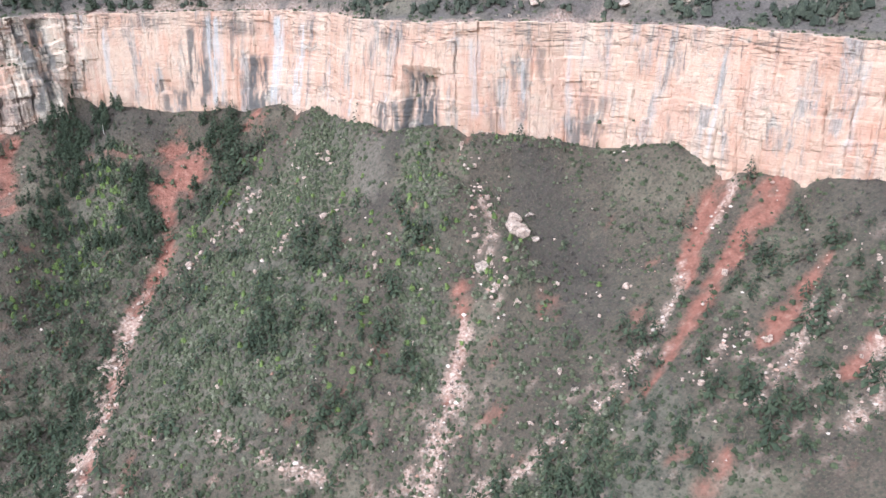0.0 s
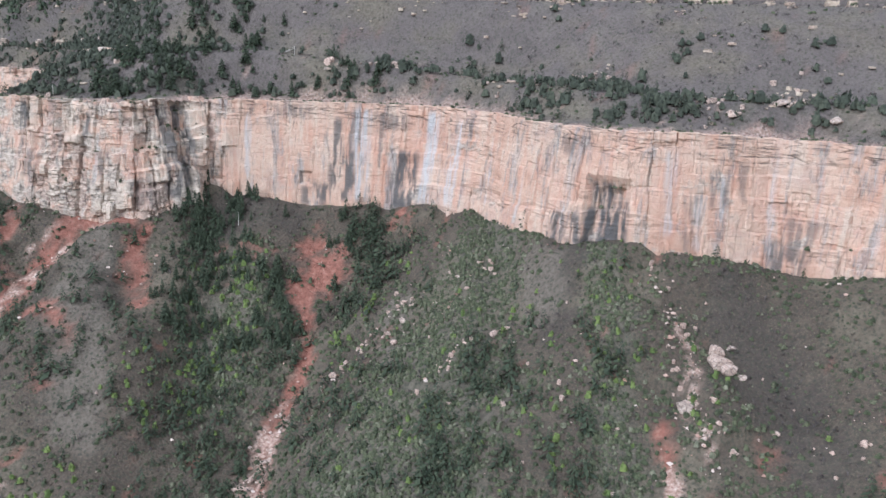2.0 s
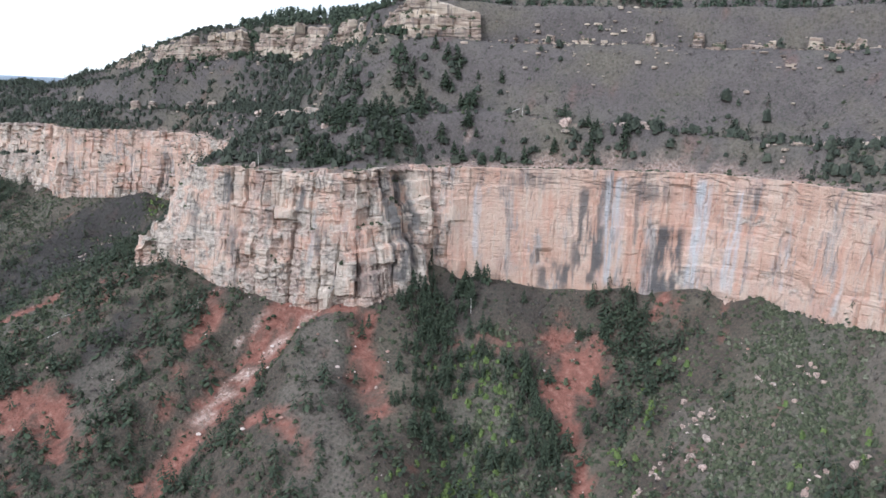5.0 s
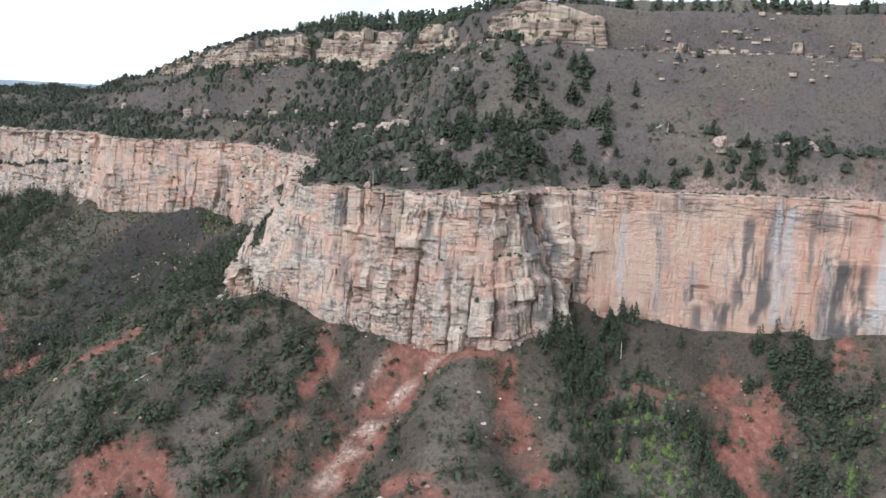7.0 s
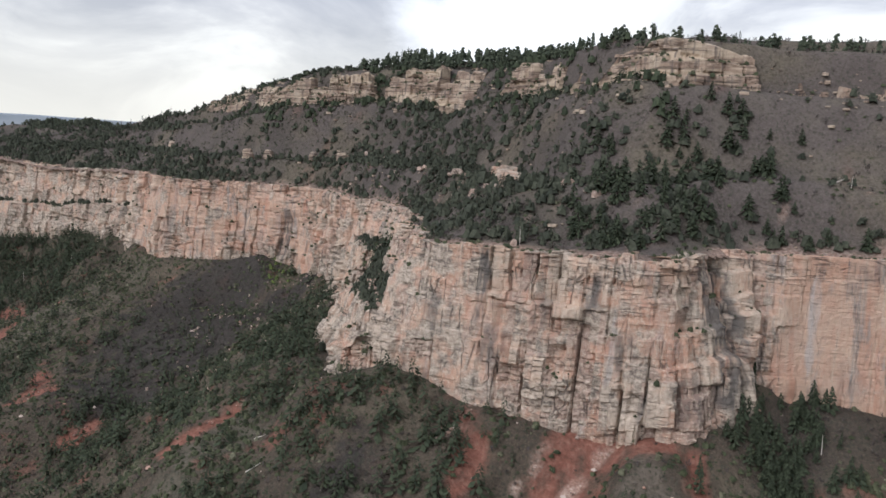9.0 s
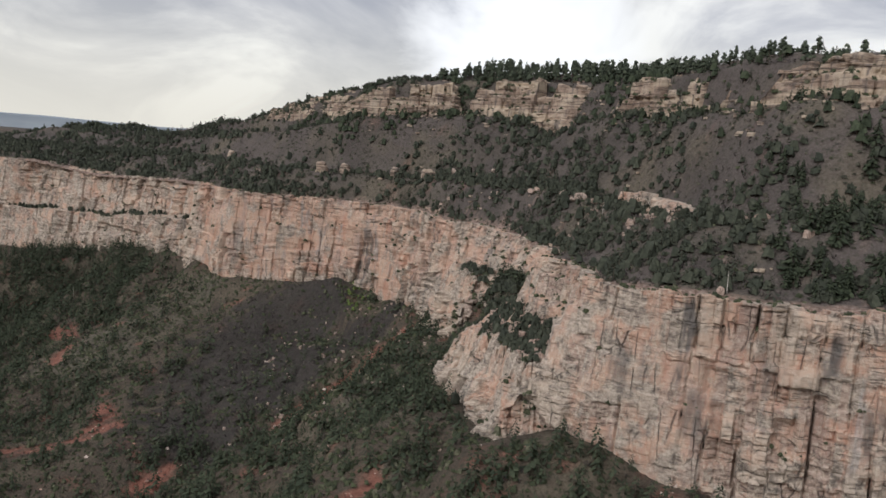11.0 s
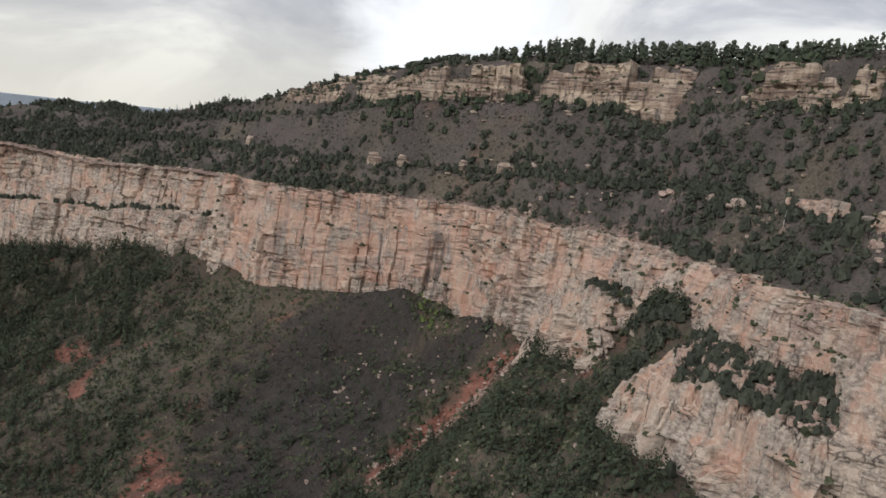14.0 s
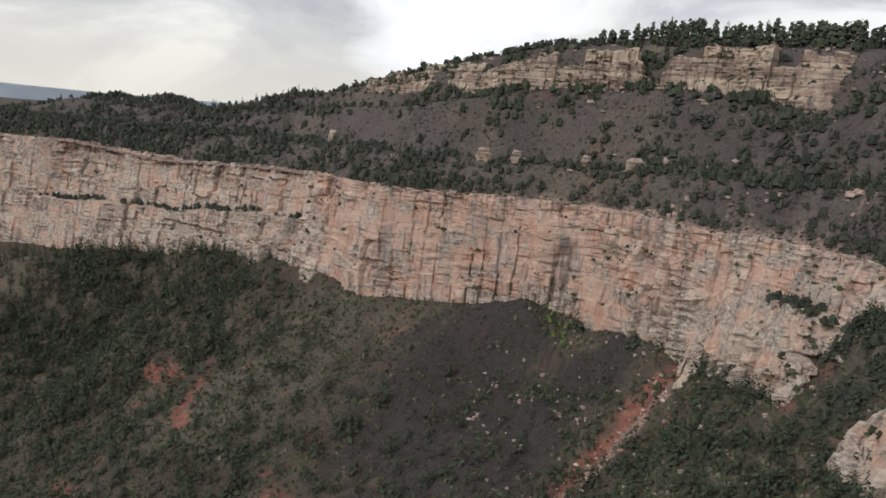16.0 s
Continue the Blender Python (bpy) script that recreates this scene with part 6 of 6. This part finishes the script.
speck = 0.02 + 0.05 * smoothstep(-0.1, 0.4, fbm(U / 9, W / 9, 0, 3, 163)) + 0.10 * strip(RED, U, W, 81)
chosen = (rng.uniform(0, 1, len(U)) < speck) & below(U, W)
R = np.stack([U[chosen], W[chosen], low_ground(U[chosen], W[chosen]) + 0.3], 1)
size = 0.6 + 1.5 * rng.uniform(0, 1, len(R)) ** 2.5
stuff("bowl_rocks", scatter_mesh("bowl_rocks", slabs, R, size * 1.2, size * rng.uniform(0.6, 1.1, len(R)), [STONE]), "pale angular rocks strewn below the rock point", "rocks")
U, W = throw(9000, -500, -362, 520, 705)
thick = 0.34 * smoothstep(-0.1, 0.35, fbm(U / 15, W / 15, 0, 3, 165)) + 0.07
chosen = (rng.uniform(0, 1, len(U)) < thick) & below(U, W)
R = np.stack([U[chosen], W[chosen], low_ground(U[chosen], W[chosen]) - 0.2], 1)
size = 1.3 + 2.4 * rng.uniform(0, 1, len(R)) ** 2
stuff("bowl_shrubs", scatter_mesh("bowl_shrubs", bushes, R, size, size, [JUNIPER]), "dark junipers scattered over the brown slope", "bushes")
size = 0.5 + 1.6 * rng.uniform(0, 1, len(P)) ** 3
stones = [[(*pebble(k), 0)] for k in (51, 52, 53, 54)]
stuff("scree", scatter_mesh("scree", stones, P, size * 1.2, size, [SCREE]), "pale broken limestone scattered down the gullies", "stones")


# ---- boulders ----
def boulder(seed, sx, sy, sz, squared=False):
    """A fallen block, split into a few angular pieces that lean on one another."""
    r = np.random.default_rng(seed)
    bm = bmesh.new()
    pieces = 4 if max(sx, sy) > 1.7 else 2
    for n in range(pieces):
        made = bmesh.ops.create_icosphere(bm, subdivisions=2, radius=1.0)["verts"]
        size = 0.85 if n == 0 else r.uniform(0.3, 0.6)
        at = Vector((0, 0, 0)) if n == 0 else Vector((r.uniform(-0.8, 0.8), r.uniform(-0.8, 0.8), r.uniform(-0.5, 0.3)))
        cuts = [(Vector(r.normal(size=3)).normalized(), r.uniform(0.35, 0.7)) for _ in range(11)]
        if squared:
            cuts = [(Vector((math.cos(a), math.sin(a), r.uniform(-0.05, 0.2))), r.uniform(0.5, 0.68)) for a in (0.1, 1.6, 3.2, 4.8)] + [(Vector((0.1, 0.0, 1.0)), 0.72)] + cuts[:2]
        for v in made:
            p = v.co.copy()
            for way, far in cuts:
                over = p.dot(way) - far
                if over > 0:
                    p -= way * over
            p = p * (1.3 + 0.12 * noise.noise(p * 3 + Vector((seed, n, 0)))) * size + at
            v.co = (p.x * sx, p.y * sy, p.z * sz)
    me = bpy.data.meshes.new("boulder")
    bm.to_mesh(me)
    bm.free()
    me.materials.append(UPPER if squared else STONE)
    return me


BOULDERS = [(28.7, 337, 6.6, 5.6, 5.8, 0, "large angular pinkish boulder resting on the talus slope"), (15, 320, 5.4, 4.2, 4.2, 0, "pale limestone boulder lying on the talus slope"),
            (13, 331, 1.3, 1.2, 1.8, 0, "small pale stone standing beside a larger boulder"), (-150.5, 490, 3.0, 2.6, 3.4, 1, "pale boulder standing on the brushy slope"),
            (-113, 488, 3.6, 2.6, 3.2, 1, "broken pale outcrop among conifers"), (-121, 489, 4.2, 2.4, 2.2, 1, "low pale outcrop on the bench"), (-95, 384, 2.6, 1.8, 1.6, 0, "flat pale rock on the bushy hump"),
            (-54.7, 355.6, 3.4, 2.2, 2.2, 0, "pale rock among bushes"), (-50, 359, 1.8, 1.4, 1.3, 0, "pale rock among bushes"), (-122, 369, 2.4, 1.6, 1.6, 0, "pale rocks at the gully edge"), (-118, 374, 1.6, 1.4, 1.2, 0, "pale rocks at the gully edge"),
            (-101, 378, 2.4, 1.5, 1.6, 0, "grey rock on the bushy hump"), (-97, 374, 2.0, 1.6, 1.8, 0, "grey rock on the bushy hump"), (44, 310, 1.6, 1.3, 1.3, 0, "pale stone on the grey talus"), (70, 300, 2.0, 1.7, 1.9, 0, "pinkish stone beside the red slide"),
            (46, 262, 1.7, 1.4, 1.6, 0, "white stone on the slope"), (30, 256, 1.9, 1.4, 1.0, 0, "white stone on the slope"), (-10, 312, 1.2, 1.1, 1.0, 0, "white stone among grass"), (36, 345, 2.2, 1.6, 1.5, 0, "pale stone on the boulder field"),
            (37, 333, 2.8, 2.0, 1.6, 0, "pale stone on the boulder field"), (24, 318, 2.0, 1.6, 1.4, 0, "pale stone on the boulder field"), (28, 302, 2.2, 1.6, 1.5, 0, "pale stone on the boulder field"), (-142, 356, 1.6, 1.4, 1.5, 0, "white stone in the red gully"),
            (110, 258, 1.8, 1.5, 1.7, 0, "pale stone on the far talus"), (-482, 752, 4.2, 4.0, 6.4, 1, "tan rock pillar on the slope above the cliff"), (-500, 757, 7.0, 5.0, 6.4, 1, "tan rock pillar on the slope above the cliff"),
            (-424, 735, 5.4, 4.4, 7.0, 1, "pale rock pillar on the slope above the cliff"), (-447, 744, 4.0, 3.6, 6.2, 1, "pale rock pillar on the slope above the cliff"), (-600, 846, 4.0, 4.0, 9.0, 1, "leaning tan rock pillar near the cliff top"),
            (-330, 618, 4.5, 3.0, 2.6, 1, "pale ledge rock among dark scrub"), (-322, 610, 4.0, 3.0, 3.0, 1, "pale ledge rock among dark scrub"), (-338, 628, 3.6, 2.6, 2.6, 1, "pale ledge rock among dark scrub"), (-300, 512, 3.4, 2.4, 2.4, 1, "grey rock among conifers"),
            (-312, 530, 3.0, 2.2, 2.6, 1, "grey rock among conifers"), (-272, 500, 2.6, 2.0, 2.2, 1, "grey rock among conifers"), (-408, 742, 3.0, 2.4, 2.4, 1, "pale rock among dark scrub"), (-380, 716, 3.2, 2.4, 2.4, 1, "pale rock among dark scrub"),
            (-392, 726, 2.4, 2.0, 2.2, 1, "pale rock among dark scrub"), (-299, 588, 5.0, 3.0, 3.4, 1, "pale ledge rock among dark scrub"), (-296, 578, 4.4, 2.8, 3.0, 1, "pale ledge rock among dark scrub"), (-292, 568, 4.0, 3.0, 3.0, 1, "pale ledge rock among dark scrub"), (-303, 598, 3.6, 2.6, 3.6, 1, "pale ledge rock among dark scrub"), (-352, 646, 3.6, 2.4, 3.0, 1, "pale ledge rock among dark scrub"), (-146, 332, 5.0, 1.8, 1.3, 0, "flat pale ledge crossing the gully"), (-150, 327, 5.5, 1.6, 1.2, 0, "flat pale ledge crossing the gully"), (-142, 338, 4.0, 1.5, 1.2, 0, "flat pale ledge crossing the gully"), (-75, 398, 2.2, 1.4, 1.3, 0, "pale rock among bushes"), (-72, 392, 1.6, 1.2, 1.2, 0, "pale rock among bushes"), (-80, 388, 1.8, 1.3, 1.0, 0, "pale rock among bushes"), (-290, 462, 1.6, 1.6, 3.0, 1, "small rock pinnacle on the cliff edge"), (40, 402, 4.0, 3.0, 2.2, 1, "pale rock at the cliff top"), (60, 404, 5.0, 3.0, 2.4, 1, "pale rock at the cliff top"), (80, 392, 4.0, 3.0, 2.0, 1, "pale rock at the cliff top")]
for k, (x, y, sx, sy, sz, up, label) in enumerate(BOULDERS):
    z = float((high_ground if up else low_ground)(np.array([float(x)]), np.array([float(y)]))[0])
    ob = tagged(new("boulder", boulder(200 + k, sx, sy, sz, "pillar" in label)), label, "boulder", "boulders")
    ob.matrix_world = pose(x, y, z + sz * 0.15, 0, 0, rng.uniform(0, 360))


# ---- fallen trunks ----
def log(length, seed):
    """A bleached trunk with broken limbs."""
    r = np.random.default_rng(seed)
    bm = bmesh.new()
    rings = []
    for k in range(8):
        f = k / 7
        rad = 0.28 * (1 - 0.7 * f)
        rings.append([bm.verts.new((f * length, rad * math.cos(a) + 0.15 * math.sin(f * 5), rad * math.sin(a) + 0.25 * f)) for a in (j * math.pi / 3.5 for j in range(7))])
    for a, b in zip(rings, rings[1:]):
        for j in range(7):
            bm.faces.new((a[j], a[(j + 1) % 7], b[(j + 1) % 7], b[j]))
    bm.faces.new(rings[0][::-1])
    bm.faces.new(rings[-1])
    for k in range(6):
        x = r.uniform(0.3, 0.9) * length
        d = Vector((r.uniform(0.2, 0.7), r.choice([-1, 1]) * r.uniform(0.5, 1), r.uniform(0.2, 0.9))).normalized() * r.uniform(0.6, 1.4)
        p = Vector((x, 0, 0.2))
        q = [bm.verts.new(p + Vector(o)) for o in ((0.07, 0, 0), (-0.07, 0, 0), (0, 0, 0.08))] + [bm.verts.new(p + d)]
        for tri in ((0, 1, 3), (1, 2, 3), (2, 0, 3)):
            bm.faces.new([q[i] for i in tri])
    me = bpy.data.meshes.new("fallen_trunk")
    bm.to_mesh(me)
    bm.free()
    me.materials.append(DEADWOOD)
    return me


for k, (x, y, length, up, spin, roll) in enumerate(((-176, 499, 6.0, 1, 35, -18), (-368, 418, 5.5, 0, 48, -20), (-372, 436, 5.0, 0, 30, -15), (-226, 402, 6.0, 0, 120, 12), (-215, 408, 5.0, 0, 100, 14), (-404, 405, 5.0, 0, 50, -18))):
    z = float((high_ground if up else low_ground)(np.array([float(x)]), np.array([float(y)]))[0])
    ob = tagged(new("fallen_trunk", log(length, 300 + k)), "bleached fallen tree trunk lying on the slope", "log", "fallen trunks")
    ob.matrix_world = pose(x, y, z + 0.25, 0, roll, spin)


# ---- standing dead trees ----
def snag(height, seed):
    """A bare grey pole, leaning a little, with broken limb stubs."""
    r = np.random.default_rng(seed)
    bm = bmesh.new()
    lean = Vector((r.uniform(-0.06, 0.06), r.uniform(-0.06, 0.06), 0)) * height
    rings = []
    for k in range(7):
        f = k / 6
        rad = 0.16 * (1 - 0.75 * f)
        rings.append([bm.verts.new(lean * f * f + Vector((rad * math.cos(a), rad * math.sin(a), f * height - 0.3))) for a in (j * math.pi / 3 for j in range(6))])
    for a, b in zip(rings, rings[1:]):
        for j in range(6):
            bm.faces.new((a[j], a[(j + 1) % 6], b[(j + 1) % 6], b[j]))
    bm.faces.new(rings[-1])
    me = bpy.data.meshes.new("trunk")
    bm.to_mesh(me)
    bm.free()
    limbs = []
    for k in range(5):
        bm = bmesh.new()
        f = r.uniform(0.35, 0.9)
        a = r.uniform(0, 6.283)
        p = lean * f * f + Vector((0, 0, f * height - 0.3))
        d = Vector((math.cos(a), math.sin(a), r.uniform(0.1, 0.6))).normalized() * r.uniform(0.5, 1.3)
        q = [bm.verts.new(p + Vector(o)) for o in ((0.06, 0, 0), (-0.04, 0.05, 0), (-0.03, -0.05, 0.03))] + [bm.verts.new(p + d)]
        for tri in ((0, 1, 3), (1, 2, 3), (2, 0, 3)):
            bm.faces.new([q[i] for i in tri])
        limb = bpy.data.meshes.new("limb")
        bm.to_mesh(limb)
        bm.free()
        limbs.append(limb)
    for m in (me, *limbs):
        m.materials.append(DEADWOOD)
    return me, limbs


for k, (x, y, height, up) in enumerate(((-288, 463, 7.0, 1), (-170, 497, 5.0, 1), (-186, 445, 7.0, 0), (-303, 428, 6.0, 0), (-128, 446, 6.5, 0), (-320, 590, 6.0, 1), (-352, 655, 5.0, 1), (-640, 762, 7.0, 0), (-668, 745, 7.0, 0), (-700, 790, 8.0, 0))):
    z = float((high_ground if up else low_ground)(np.array([float(x)]), np.array([float(y)]))[0])
    trunk, limbs = snag(height, 400 + k)
    base = tagged(new("dead_tree"), "bare grey dead tree standing among living conifers", "dead tree", "standing dead trees")
    base.location = (x, y, z)
    for name, me in (("trunk", trunk), *(("limb", m) for m in limbs)):
        new(name, me).parent = base
